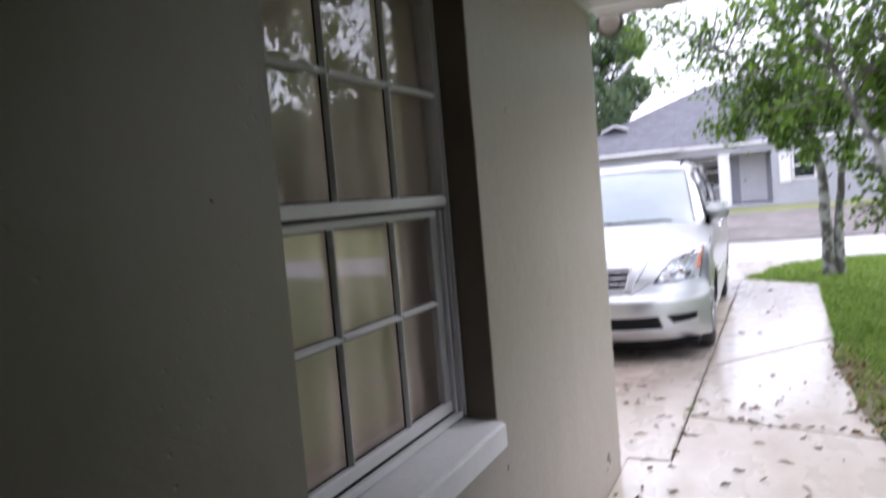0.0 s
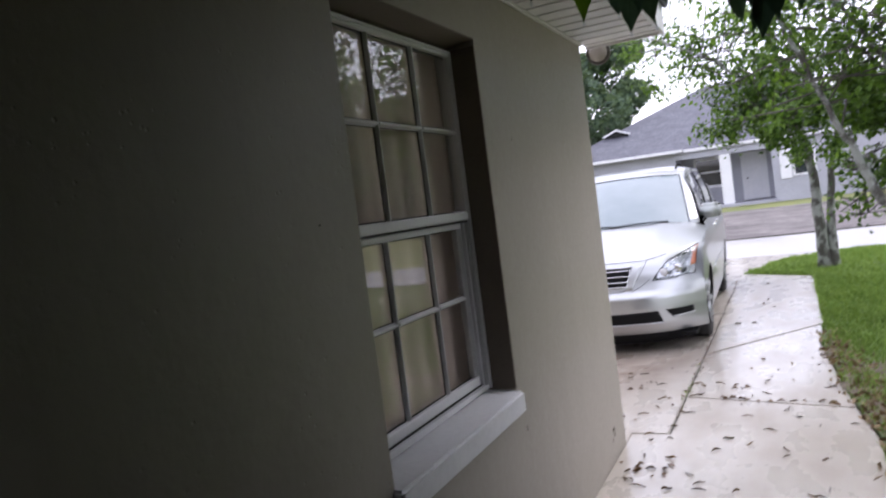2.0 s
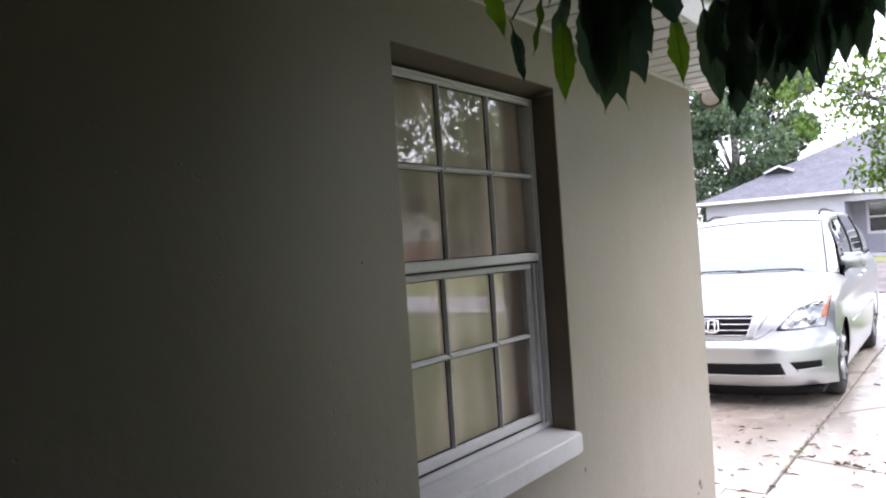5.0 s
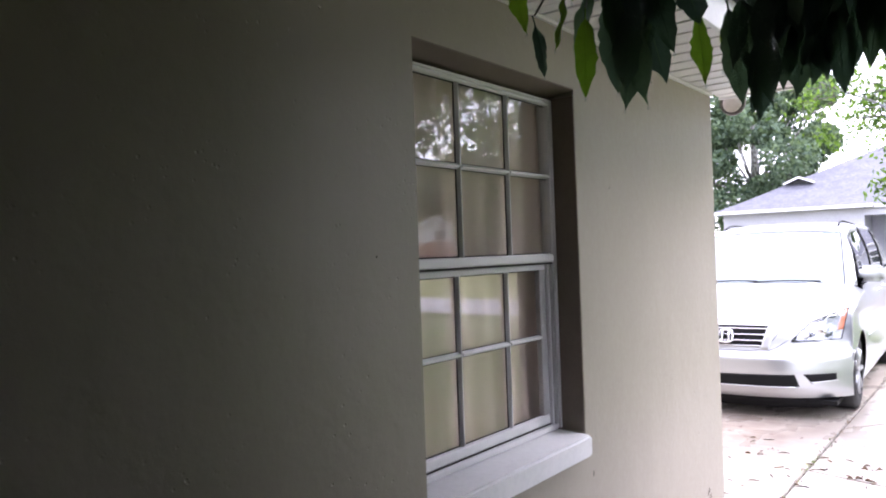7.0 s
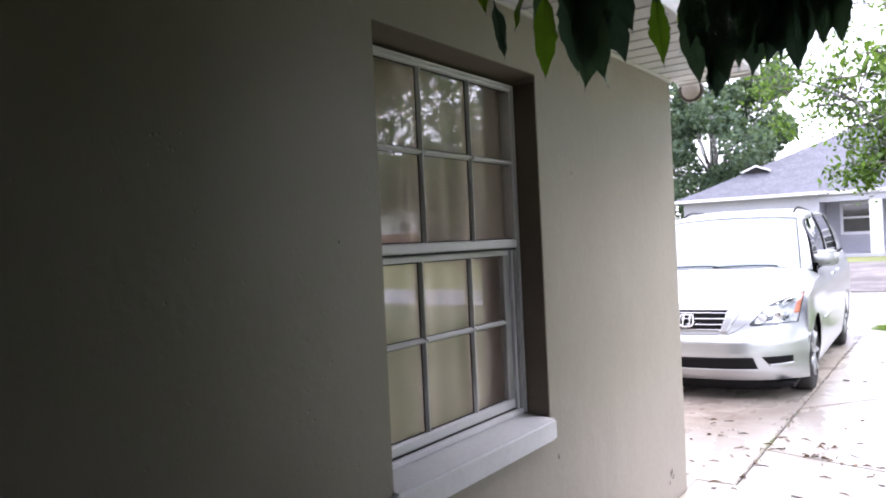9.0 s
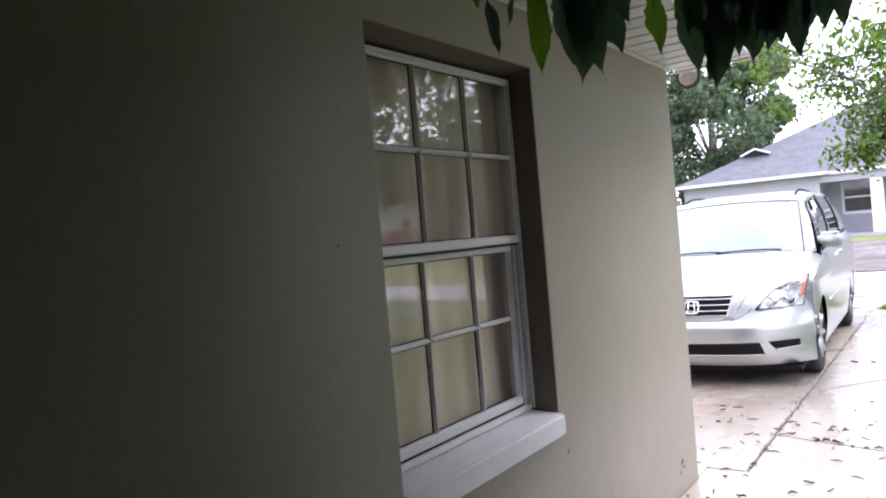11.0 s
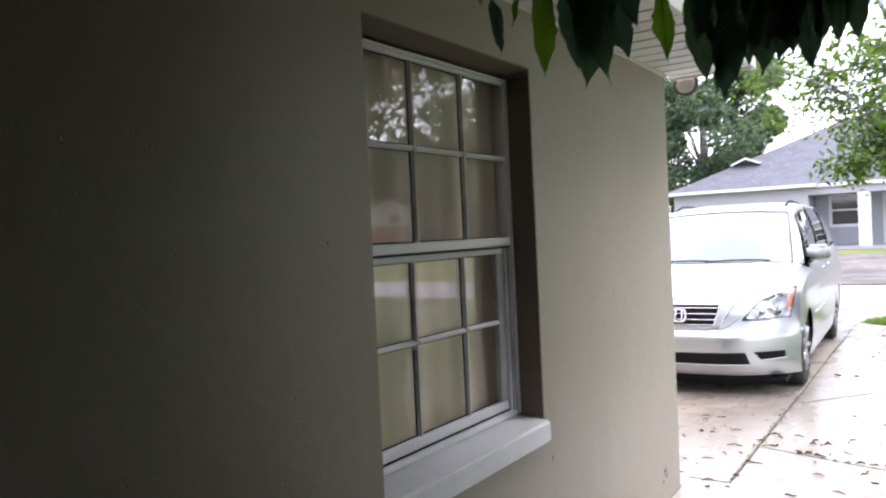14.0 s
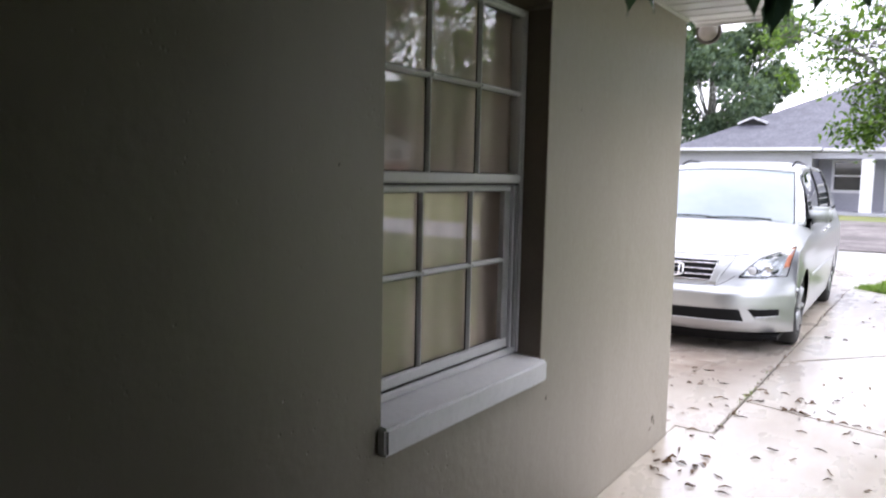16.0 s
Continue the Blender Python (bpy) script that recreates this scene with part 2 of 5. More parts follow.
WORN = surface("worn_earth", (0.12, 0.10, 0.065), (0.21, 0.17, 0.115), 7, 50, (0.85, 0.95), relief=0.8, depth=0.02, grain=0.6)
FAR_LAWN = surface("pale_lawn", (0.16, 0.19, 0.06), (0.24, 0.25, 0.09), 0.6, 6, (0.85, 0.95), relief=0.4, depth=0.05)
BLADE = leaf_material("grass_blade", (0.115, 0.215, 0.04), (0.30, 0.42, 0.10), 0.5, 0.3)
BARK = bark_material()
LEAF_NEAR = leaf_material("glossy_leaf", (0.085, 0.135, 0.115), (0.135, 0.21, 0.13), 0.24, 0.36, 1.0, (0.85, 1.0, 0.75))
# dark, nearly opaque leaves for the added crown that keeps light off the wall
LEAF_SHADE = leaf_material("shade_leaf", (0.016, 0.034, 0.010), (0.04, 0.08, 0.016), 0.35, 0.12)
LEAF_YOUNG = leaf_material("young_leaf", (0.11, 0.23, 0.025), (0.19, 0.35, 0.045), 0.25, 0.6, 0.6)
LEAF_TREE = leaf_material("tree_leaf", (0.030, 0.068, 0.016), (0.17, 0.29, 0.055), 0.40, 0.5)
TWIG_BARK = surface("dark_twig_bark", (0.055, 0.05, 0.042), (0.12, 0.112, 0.095), 6, 60, (0.8, 0.9), relief=0.3, depth=0.004)
# greens lightened and blued, so distance haze is part of the leaf colour
LEAF_FAR = leaf_material("far_leaf", (0.05, 0.085, 0.062), (0.175, 0.245, 0.16), 0.6, 0.42)
DEAD_LEAF = leaf_material("dead_leaf", (0.05, 0.028, 0.014), (0.19, 0.11, 0.05), 0.6, 0.1)
LITTER_LEAF = leaf_material("tan_litter", (0.10, 0.065, 0.035), (0.36, 0.26, 0.15), 0.6, 0.1)
FAR_WALL = surface("pale_grey_render", (0.37, 0.375, 0.42), (0.42, 0.425, 0.475), 0.8, 12, (0.7, 0.85), relief=0.1)
FAR_WHITE = surface("white_trim", (0.72, 0.725, 0.75), (0.78, 0.78, 0.80), 2, 20, (0.5, 0.7), relief=0)
FAR_GLASS = surface("far_window_glass", (0.02, 0.025, 0.03), (0.05, 0.055, 0.06), 1.5, 6, (0.03, 0.06), relief=0, spec=0.8)
CAR_PAINT = surface("silver_car_paint", (0.52, 0.535, 0.54), (0.555, 0.57, 0.575), 1.5, 900, (0.30, 0.36), metal=0.84, relief=0, grain=0.05, coat=0.45)
CAR_PAINT.node_tree.nodes["Principled BSDF"].inputs["Coat Roughness"].default_value = 0.10
MIRROR_PAINT = surface("light_silver_paint", (0.50, 0.53, 0.52), (0.55, 0.58, 0.57), 3, 300, (0.4, 0.5), metal=0.3, relief=0, grain=0.05, coat=0.3)
# pale blue-grey base puts part of the sky's reflection into the glass colour
PALE_WET_GLASS = surface("pale_wet_windscreen", (0.17, 0.225, 0.24), (0.21, 0.265, 0.28), 2, 120, (0.05, 0.16), relief=0.25, depth=0.002, grain=0.0, coat=0.8, spec=0.85)
PALE_WET_GLASS.node_tree.nodes["Principled BSDF"].inputs["IOR"].default_value = 1.55
CAR_GLASS = surface("dark_car_glass", (0.015, 0.02, 0.022), (0.025, 0.03, 0.032), 2, 40, (0.02, 0.04), relief=0, grain=0.0, coat=0.0, spec=0.5)
CHROME = surface("chrome", (0.80, 0.80, 0.82), (0.86, 0.86, 0.87), 4, 60, (0.06, 0.12), metal=1.0, relief=0, grain=0.05)
BLACK_PLASTIC = surface("black_plastic", (0.004, 0.004, 0.0045), (0.007, 0.007, 0.0075), 6, 120, (0.6, 0.75), relief=0.1, depth=0.002, spec=0.2)
RUBBER = surface("tyre_rubber", (0.016, 0.016, 0.016), (0.03, 0.03, 0.03), 8, 90, (0.7, 0.85), relief=0.2)
ALLOY = surface("alloy_rim", (0.36, 0.37, 0.38), (0.43, 0.44, 0.45), 5, 80, (0.35, 0.45), metal=0.9, relief=0)
HEADLAMP = surface("headlamp_bowl", (0.62, 0.63, 0.65), (0.82, 0.83, 0.84), 24, 60, (0.10, 0.25), metal=0.6, relief=0.3, depth=0.004, grain=0.25, coat=1.0)
AMBER = surface("amber_lens", (0.58, 0.20, 0.10), (0.70, 0.28, 0.16), 9, 90, (0.12, 0.2), relief=0, coat=0.8)
LAMP_CLEAR = glass_material("lamp_cover", (0.95, 0.97, 1.0), 0.10)
LAMP_LENS = surface("pale_lamp_lens", (0.55, 0.50, 0.46), (0.62, 0.57, 0.52), 9, 80, (0.25, 0.4), relief=0)
LAMP_RIM = surface("dark_lamp_rim", (0.10, 0.085, 0.075), (0.15, 0.13, 0.115), 9, 80, (0.4, 0.5), relief=0.1)
BOULDER = surface("dark_boulder", (0.05, 0.048, 0.05), (0.10, 0.095, 0.10), 6, 40, (0.7, 0.9), relief=0.6, depth=0.02)
BRICK = surface("red_brown_wall", (0.28, 0.15, 0.12), (0.36, 0.20, 0.16), 1.5, 12, (0.7, 0.9), relief=0.2)

# ---- mesh helpers ----
def link_mesh(name, bm, material, smooth=False):
    me = bpy.data.meshes.new(name)
    bm.to_mesh(me)
    bm.free()
    me.materials.append(material)
    if smooth:
        for f in me.polygons:
            f.use_smooth = True
    return me


def part(name, bm, material, parent=None, label="", smooth=False):
    ob = new(name, link_mesh(name, bm, material, smooth))
    if parent is not None:
        ob.parent = parent
    return tagged(ob, label)


def thing(name, label, category, group="", kind="", at=(0, 0, 0)):
    ob = new(name)
    ob.location = at
    return tagged(ob, label, category, group, kind)


def box(bm, x0, x1, y0, y1, z0, z1, bevel=0.0, seg=1):
    made = bmesh.ops.create_cube(bm, size=1.0)["verts"]
    for v in made:
        v.co = Vector(((x0 + x1) / 2 + v.co.x * (x1 - x0), (y0 + y1) / 2 + v.co.y * (y1 - y0), (z0 + z1) / 2 + v.co.z * (z1 - z0)))
    if bevel:
        edges = list({e for v in made for e in v.link_edges})
        bmesh.ops.bevel(bm, geom=edges, offset=bevel, segments=seg, affect="EDGES")
    return bm


def boxes(*rows, bevel=0.0):
    bm = bmesh.new()
    for r in rows:
        box(bm, *r, bevel=bevel)
    return bm


def tube(bm, points, radii, seg=8, cap=True):
    """A round tube along a line, with its own radius at each point."""
    points = [Vector(p) for p in points]
    rings, side = [], None
    for n, p in enumerate(points):
        way = (points[min(n + 1, len(points) - 1)] - points[max(n - 1, 0)]).normalized()
        if side is None:
            side = way.orthogonal().normalized()
        side = (side - way * side.dot(way)).normalized()
        up = way.cross(side)
        rings.append([bm.verts.new(p + radii[n] * (math.cos(a) * side + math.sin(a) * up)) for a in (2 * math.pi * k / seg for k in range(seg))])
    for a, b in zip(rings, rings[1:]):
        for k in range(seg):
            bm.faces.new((a[k], a[(k + 1) % seg], b[(k + 1) % seg], b[k]))
    if cap:
        bm.faces.new(rings[0][::-1])
        bm.faces.new(rings[-1])
    return bm


def grid(bm, func, us, vs, keep=None):
    """A sheet of quads through func(u, v)."""
    rows = [[bm.verts.new(func(u, v)) for v in vs] for u in us]
    for i in range(len(us) - 1):
        for j in range(len(vs) - 1):
            if keep is None or keep((us[i] + us[i + 1]) / 2, (vs[j] + vs[j + 1]) / 2):
                bm.faces.new((rows[i][j], rows[i + 1][j], rows[i + 1][j + 1], rows[i][j + 1]))
    return bm


def span(a, b, n):
    return [a + (b - a) * k / n for k in range(n + 1)]


def thicken(bm, depth):
    """Gives an open sheet a thickness."""
    bmesh.ops.recalc_face_normals(bm, faces=bm.faces)
    bmesh.ops.solidify(bm, geom=list(bm.faces), thickness=depth)
    return bm


def disc_stack(bm, axis_at, rings, seg=24, axis="x"):
    """A turned shape: rings of (offset along the axis, radius)."""
    made = []
    for off, r in rings:
        ring = []
        for k in range(seg):
            a = 2 * math.pi * k / seg
            c, s = r * math.cos(a), r * math.sin(a)
            d = {"x": (off, c, s), "y": (c, off, s), "z": (c, s, off)}[axis]
            ring.append(bm.verts.new(Vector(axis_at) + Vector(d)))
        made.append(ring)
    for a, b in zip(made, made[1:]):
        for k in range(seg):
            bm.faces.new((a[k], a[(k + 1) % seg], b[(k + 1) % seg], b[k]))
    bm.faces.new(made[0][::-1])
    bm.faces.new(made[-1])
    bmesh.ops.recalc_face_normals(bm, faces=bm.faces)
    return bm


def lerp_table(rows, x):
    """Straight-line value from rows of (x, value)."""
    return float(np.interp(x, [r[0] for r in rows], [r[1] for r in rows]))


def raw_mesh(name, verts, faces, material, parent=None, label=""):
    me = bpy.data.meshes.new(name)
    verts = np.asarray(verts, np.float32)
    faces = np.asarray(faces, np.int32)
    me.vertices.add(len(verts))
    me.vertices.foreach_set("co", verts.ravel())
    k = faces.shape[1]
    me.loops.add(faces.size)
    me.loops.foreach_set("vertex_index", faces.ravel())
    me.polygons.add(len(faces))
    me.polygons.foreach_set("loop_start", np.arange(0, faces.size, k, dtype=np.int32))
    me.polygons.foreach_set("loop_total", np.full(len(faces), k, np.int32))
    me.update(calc_edges=True)
    me.validate()
    me.materials.append(material)
    ob = new(name, me)
    if parent is not None:
        ob.parent = parent
    return tagged(ob, label)


def leaf_sheets(name, centres, length, width, material, parent=None, droop=0.3, seed=1, fold=0.25, label=""):
    """Many folded leaves, one pair of long triangles pairs each, with turns of their own."""
    r = np.random.default_rng(seed)
    c = np.asarray(centres, float)
    n = len(c)
    way = r.normal(size=(n, 3))
    way[:, 2] -= droop * 2
    way /= np.linalg.norm(way, axis=1)[:, None]
    side = np.cross(way, r.normal(size=(n, 3)))
    side /= np.linalg.norm(side, axis=1)[:, None]
    up = np.cross(side, way)
    size = length * r.uniform(0.65, 1.25, (n, 1))
    half = width / 2 * size / length
    base, tip = c - way * size / 2, c + way * size / 2 - up * size * 0.08
    mid = c - way * size * 0.05 - up * half * fold
    left, right = mid + side * half + up * half * fold * 2, mid - side * half + up * half * fold * 2
    verts = np.stack([base, left, mid, right, tip], 1).reshape(-1, 3)
    k = np.arange(n)[:, None] * 5
    faces = np.concatenate([k + [0, 2, 1], k + [1, 2, 4], k + [0, 3, 2], k + [3, 4, 2]], 1).reshape(-1, 3)
    return raw_mesh(name, verts, faces, material, parent, label)


# ---- the near house: side wall with window, front corner, eave ----
W0, W1, Z0, Z1 = -1.0, 0.0, 0.806, 2.158        # the opening in the wall
CORNER, SOFFIT = 1.70, 2.392
wall = part("wall_east", boxes((-0.20, 0, -3.6, W0, -0.3, 2.75), (-0.20, 0, W1, CORNER, -0.3, 2.75), (-0.20, 0, W0, W1, -0.3, Z0 - 0.095), (-0.20, 0, W0, W1, Z1, 2.75)), STUCCO)
tagged(wall, "taupe painted stucco outside wall of the house", "wall", kind="structure")
front = part("wall_north", boxes((-6.8, -0.2, CORNER - 0.2, CORNER, -0.3, 2.75)), STUCCO)
tagged(front, "taupe painted stucco front wall of the garage", "wall", kind="structure")
# out-of-view wall, added to close the path's end and darken it
rear = part("unseen_wall_south", boxes((-0.2, 5.2, -3.8, -3.6, -0.3, 2.75)), STUCCO)
tagged(rear, "unseen taupe stucco wall added behind the path to block light", "wall", kind="structure")
inner = part("room_wall", boxes((-3.4, -3.2, -3.6, 1.5, -0.3, 2.6), (-3.2, -0.2, -3.8, -3.6, -0.3, 2.6)), PLASTER)
tagged(inner, "plain beige plaster walls of the dark room", "wall", kind="structure")
tagged(part("floor", boxes((-3.2, -0.2, -3.6, 1.5, -0.3, 0.05)), PLASTER), "plain pale floor of the dark room", "floor", kind="structure")
tagged(part("ceiling", boxes((-3.2, -0.2, -3.6, 1.5, 2.6, 2.7)), PLASTER), "plain beige ceiling of the dark room", "ceiling", kind="structure")

# soffit planks, each with its own step
soffit = thing("soffit", "white ribbed vinyl soffit under the eave", "soffit", kind="structure")
PLANK = 0.078
plank = bmesh.new()
box(plank, 0.002, 0.44, 0.004, PLANK - 0.004, 0.0, 0.012, 0.003)
plank_mesh = link_mesh("soffit_plank", plank, VINYL)
n = 0
y = 1.86
while y > -3.6:
    ob = new("soffit_plank", plank_mesh)
    ob.location = (0, y - PLANK, SOFFIT + (0.004 if n % 2 else 0.0))
    ob.parent = soffit
    y -= PLANK
    n += 1
part("backing", boxes((0.002, 0.44, -3.6, 1.86, SOFFIT + 0.017, SOFFIT + 0.03)), BRONZE, soffit)
trim = part("trim_soffit", boxes((0.0, 0.016, -3.6, 1.705, SOFFIT - 0.016, SOFFIT - 0.002), (0.0, 0.44, 1.862, 1.88, SOFFIT - 0.012, SOFFIT + 0.05), bevel=0.002), VINYL)
tagged(trim, "white vinyl edge trim along the soffit", "trim", kind="structure")
fascia = part("trim_fascia", boxes((0.442, 0.465, -3.6, 1.88, SOFFIT - 0.015, SOFFIT + 0.17), (0.0, 0.44, 1.882, 1.905, SOFFIT + 0.0, SOFFIT + 0.17), bevel=0.003), WHITE_PAINT)
tagged(fascia, "white painted fascia board along the eave", "trim", kind="structure")
bm = bmesh.new()
grid(bm, lambda u, v: (u, v, SOFFIT + 0.19 + (0.47 - u) * 0.4), span(-3.3, 0.5, 6), span(-3.9, 1.93, 6))
thicken(bm, 0.04)
tagged(part("roof", bm, ROOF_TILE), "grey shingle roof slope over the eave", "roof", kind="structure")

# flood lamp by the corner under the eave
lamp = thing("flood_lamp", "round flood lamp with dark rim and pale lens, under the eave", "lamp", at=(0.055, 1.985, 2.365))
bm = bmesh.new()
disc_stack(bm, (0, 0, 0), [(-0.045, 0.066), (-0.05, 0.072), (-0.03, 0.075), (0.02, 0.06), (0.07, 0.03)], 28, "y")
part("housing", bm, LAMP_RIM, lamp, "dark brown lamp housing", True)
bm = bmesh.new()
disc_stack(bm, (0, 0, 0), [(-0.062, 0.02), (-0.058, 0.042), (-0.05, 0.055), (-0.046, 0.056)], 28, "y")
part("lens", bm, LAMP_LENS, lamp, "pale round lens", True)
bm = bmesh.new()
tube(bm, [(0, 0.05, 0), (0, 0.05, 0.06), (0, -0.06, 0.08)], [0.012, 0.012, 0.012], 8)
part("arm", bm, LAMP_RIM, lamp)

# ---- window ----
window = thing("window_1", "white single-hung window with twelve panes, closed", "window", kind="structure")
UX, LX, HEAD = -0.103, -0.126, 2.127              # outer faces of the upper and lower sash; top of the frame
part("frame_head", boxes((-0.17, -0.100, W0, W1, HEAD - 0.010, HEAD), bevel=0.002), WHITE_PAINT, window)
for y0, y1, s in ((W1 - 0.014, W1, -1), (W0, W0 + 0.014, 1)):
    jamb = part("frame_jamb", boxes((-0.17, -0.100, y0, y1, Z0, HEAD - 0.010), bevel=0.002), WHITE_PAINT, window)
    a, c = sorted((y0 if s < 0 else y1, (y0 if s < 0 else y1) + s * 0.020))
    part("track", boxes((-0.17, -0.108, a, c, Z0 + 0.016, 1.466), bevel=0.002), BRONZE, jamb)
    a, c = sorted(((y0 if s < 0 else y1) + s * 0.020, (y0 if s < 0 else y1) + s * 0.034))
    part("track", boxes((-0.17, -0.116, a, c, Z0 + 0.016, 1.466), bevel=0.002), WHITE_PAINT, jamb)
part("frame_sill", boxes((-0.17, -0.108, W0 + 0.014, W1 - 0.014, Z0 - 0.002, Z0 + 0.0195), bevel=0.002), WHITE_PAINT, window)
# black strips stand in for the shadow lines below the two sashes
part("track_gap_shadow", boxes((-0.150, -0.1235, W0 + 0.014, W1 - 0.014, Z0 + 0.0195, Z0 + 0.0228)), SHADOW_GAP, window)
part("meeting_gap_shadow", boxes((-0.150, -0.112, W0 + 0.014, W1 - 0.014, 1.466, 1.474)), SHADOW_GAP, window)
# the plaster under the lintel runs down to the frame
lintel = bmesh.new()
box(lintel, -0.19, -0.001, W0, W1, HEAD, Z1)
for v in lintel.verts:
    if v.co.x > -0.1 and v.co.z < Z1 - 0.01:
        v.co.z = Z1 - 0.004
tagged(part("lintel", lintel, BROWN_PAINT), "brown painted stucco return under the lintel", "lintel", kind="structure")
COLS = (-0.632, -0.326)
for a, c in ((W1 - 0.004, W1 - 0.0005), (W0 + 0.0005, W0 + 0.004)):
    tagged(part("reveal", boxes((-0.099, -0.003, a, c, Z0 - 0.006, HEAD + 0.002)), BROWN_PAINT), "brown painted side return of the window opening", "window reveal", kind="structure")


def bar(y0, y1, z0, z1, x0, x1, upright):
    """A glazing bar: broad at the glass, narrow and rounded at its outer edge."""
    bm = bmesh.new()
    c, half = ((y0 + y1) / 2, (y1 - y0) / 2) if upright else ((z0 + z1) / 2, (z1 - z0) / 2)
    outline = [(x0, -half), (x0 + 0.004, -half), (x1 - 0.002, -half * 0.42), (x1, -half * 0.2), (x1, half * 0.2), (x1 - 0.002, half * 0.42), (x0 + 0.004, half), (x0, half)]
    ends = []
    for e in ((z0, z1) if upright else (y0, y1)):
        ends.append([bm.verts.new((x, c + d, e) if upright else (x, e, c + d)) for x, d in outline])
    for k in range(8):
        bm.faces.new((ends[0][k], ends[0][(k + 1) % 8], ends[1][(k + 1) % 8], ends[1][k]))
    bm.faces.new(ends[0])
    bm.faces.new(ends[1][::-1])
    bmesh.ops.recalc_face_normals(bm, faces=bm.faces)
    return bm


def sash(name, x, z0, z1, mz, top, bottom, stile, left, right, side=WHITE_PAINT):
    """A sash of six panes: rails, stiles, bars, panes."""
    s = new(name)
    s.parent = window
    a, b = x - 0.026, x
    part("bottom_rail", boxes((a, b, left, right, z0, z0 + bottom), bevel=0.005), WHITE_PAINT, s)
    part("top_rail", boxes((a, b, left, right, z1 - top, z1), bevel=0.004), WHITE_PAINT, s)
    part("stile", boxes((a, b - 0.002, left, left + stile, z0 + bottom, z1 - top), bevel=0.003), side, s)
    part("stile", boxes((a, b - 0.002, right - stile, right, z0 + bottom, z1 - top), bevel=0.003), side, s)
    # thin near-black strips edge the bars and rails along the glass
    for c in COLS:
        part("glass_edge_strip", boxes((x - 0.0185, x - 0.0145, c - 0.0125, c + 0.0125, z0 + bottom, z1 - top)), SHADOW_GAP, s)
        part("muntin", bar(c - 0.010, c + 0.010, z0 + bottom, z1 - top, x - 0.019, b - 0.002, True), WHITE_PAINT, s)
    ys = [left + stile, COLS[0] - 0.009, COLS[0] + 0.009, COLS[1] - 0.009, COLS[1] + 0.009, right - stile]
    part("glass_edge_strip", boxes((x - 0.0188, x - 0.0162, left + stile, right - stile, mz - 0.0125, mz + 0.0125)), SHADOW_GAP, s)
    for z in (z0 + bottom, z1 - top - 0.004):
        part("glass_edge_strip", boxes((x - 0.0190, x - 0.0165, left + stile, right - stile, z, z + 0.004)), SHADOW_GAP, s)
    for k in range(0, 6, 2):
        part("muntin", bar(ys[k], ys[k + 1], mz - 0.010, mz + 0.010, x - 0.019, b + 0.001, False), WHITE_PAINT, s)
        for lo, hi in ((z0 + bottom, mz - 0.009), (mz + 0.009, z1 - top)):
            pane = part("pane", boxes((x - 0.0225, x - 0.0195, ys[k] - 0.001, ys[k + 1] + 0.001, lo - 0.001, hi + 0.001)), GLASS, s)
            pane.visible_shadow = False
    return s


sash("upper_sash", UX, 1.474, HEAD - 0.010, 1.816, 0.015, 0.034, 0.016, W0 + 0.014, W1 - 0.014)
sash("lower_sash", LX, Z0 + 0.023, 1.466, 1.177, 0.022, 0.038, 0.046, W0 + 0.048, W1 - 0.048, BRONZE)

sill = bmesh.new()
box(sill, -0.15, 0.032, W0 - 0.012, W1 - 0.002, 0.708, Z0 - 0.004)
for v in sill.verts:
    if v.co.x > 0 and v.co.z > 0.75:
        v.co.z -= 0.010
bmesh.ops.bevel(sill, geom=list(sill.edges), offset=0.009, segments=3, affect="EDGES")
tagged(part("window_sill", sill, SILL_PAINT), "grey-white painted masonry sill with worn rounded edges", "window sill", kind="structure")

# curtain with soft folds behind the glass
bm = bmesh.new()
random.seed(4)
phase = [random.uniform(0, 6.28) for _ in range(6)]


def fold_at(y, z):
    s = 0.014 * math.sin(y * 19 + phase[0] + 0.6 * math.sin(y * 7 + phase[1])) + 0.006 * math.sin(y * 47 + phase[2])
    return (-0.185 + s * (0.6 + 0.25 * z) + 0.006 * math.sin(z * 5 + y * 9), y, z)


grid(bm, fold_at, span(-1.25, 0.24, 150), span(0.5, 2.3, 8))
thicken(bm, 0.002)
curtain = part("curtain", bm, CURTAIN, None, "", True)
tagged(curtain, "closed beige fabric curtain with soft vertical folds", "curtain")
bm = bmesh.new()
tube(bm, [(-0.26, -1.32, 2.30), (-0.26, 0.3, 2.30)], [0.014, 0.014], 10)
tagged(part("curtain_rod", bm, WHITE_PAINT), "plain white metal curtain rod inside the room", "curtain rod")

# ---- ground ----
bm = bmesh.new()


def ground_at(u, v):
    return (u, v, -0.14 if v < 21 else -0.14 + min(1.0, (v - 21) / 11) * 0.36)


xs = [-900, -200, -60, -30, -15, -8, -4, 0, 4, 8, 15, 30, 60, 200, 900]
ysg = [-900, -200, -60, -20, -8, 0, 4, 8, 12, 16, 19, 21, 23, 25, 27, 29, 31, 33, 40, 60, 120, 300, 900]
grid(bm, ground_at, xs, ysg)
tagged(part("ground", bm, FAR_LAWN), "pale wet lawn and bare ground of the plots", "ground", kind="structure")
bm = bmesh.new()
grid(bm, lambda u, v: (u, v + 0.08 * (u - 1) + 0.010 * max(0, u - 4) * (v - 12.85), -0.115 + 0.02 * (1 - ((v - 15.2) / 2.4) ** 2)), span(-70, 40, 20), span(12.85, 17.6, 6))
tagged(part("road", bm, ASPHALT), "pale wet road shining with sky light", "road", kind="structure")
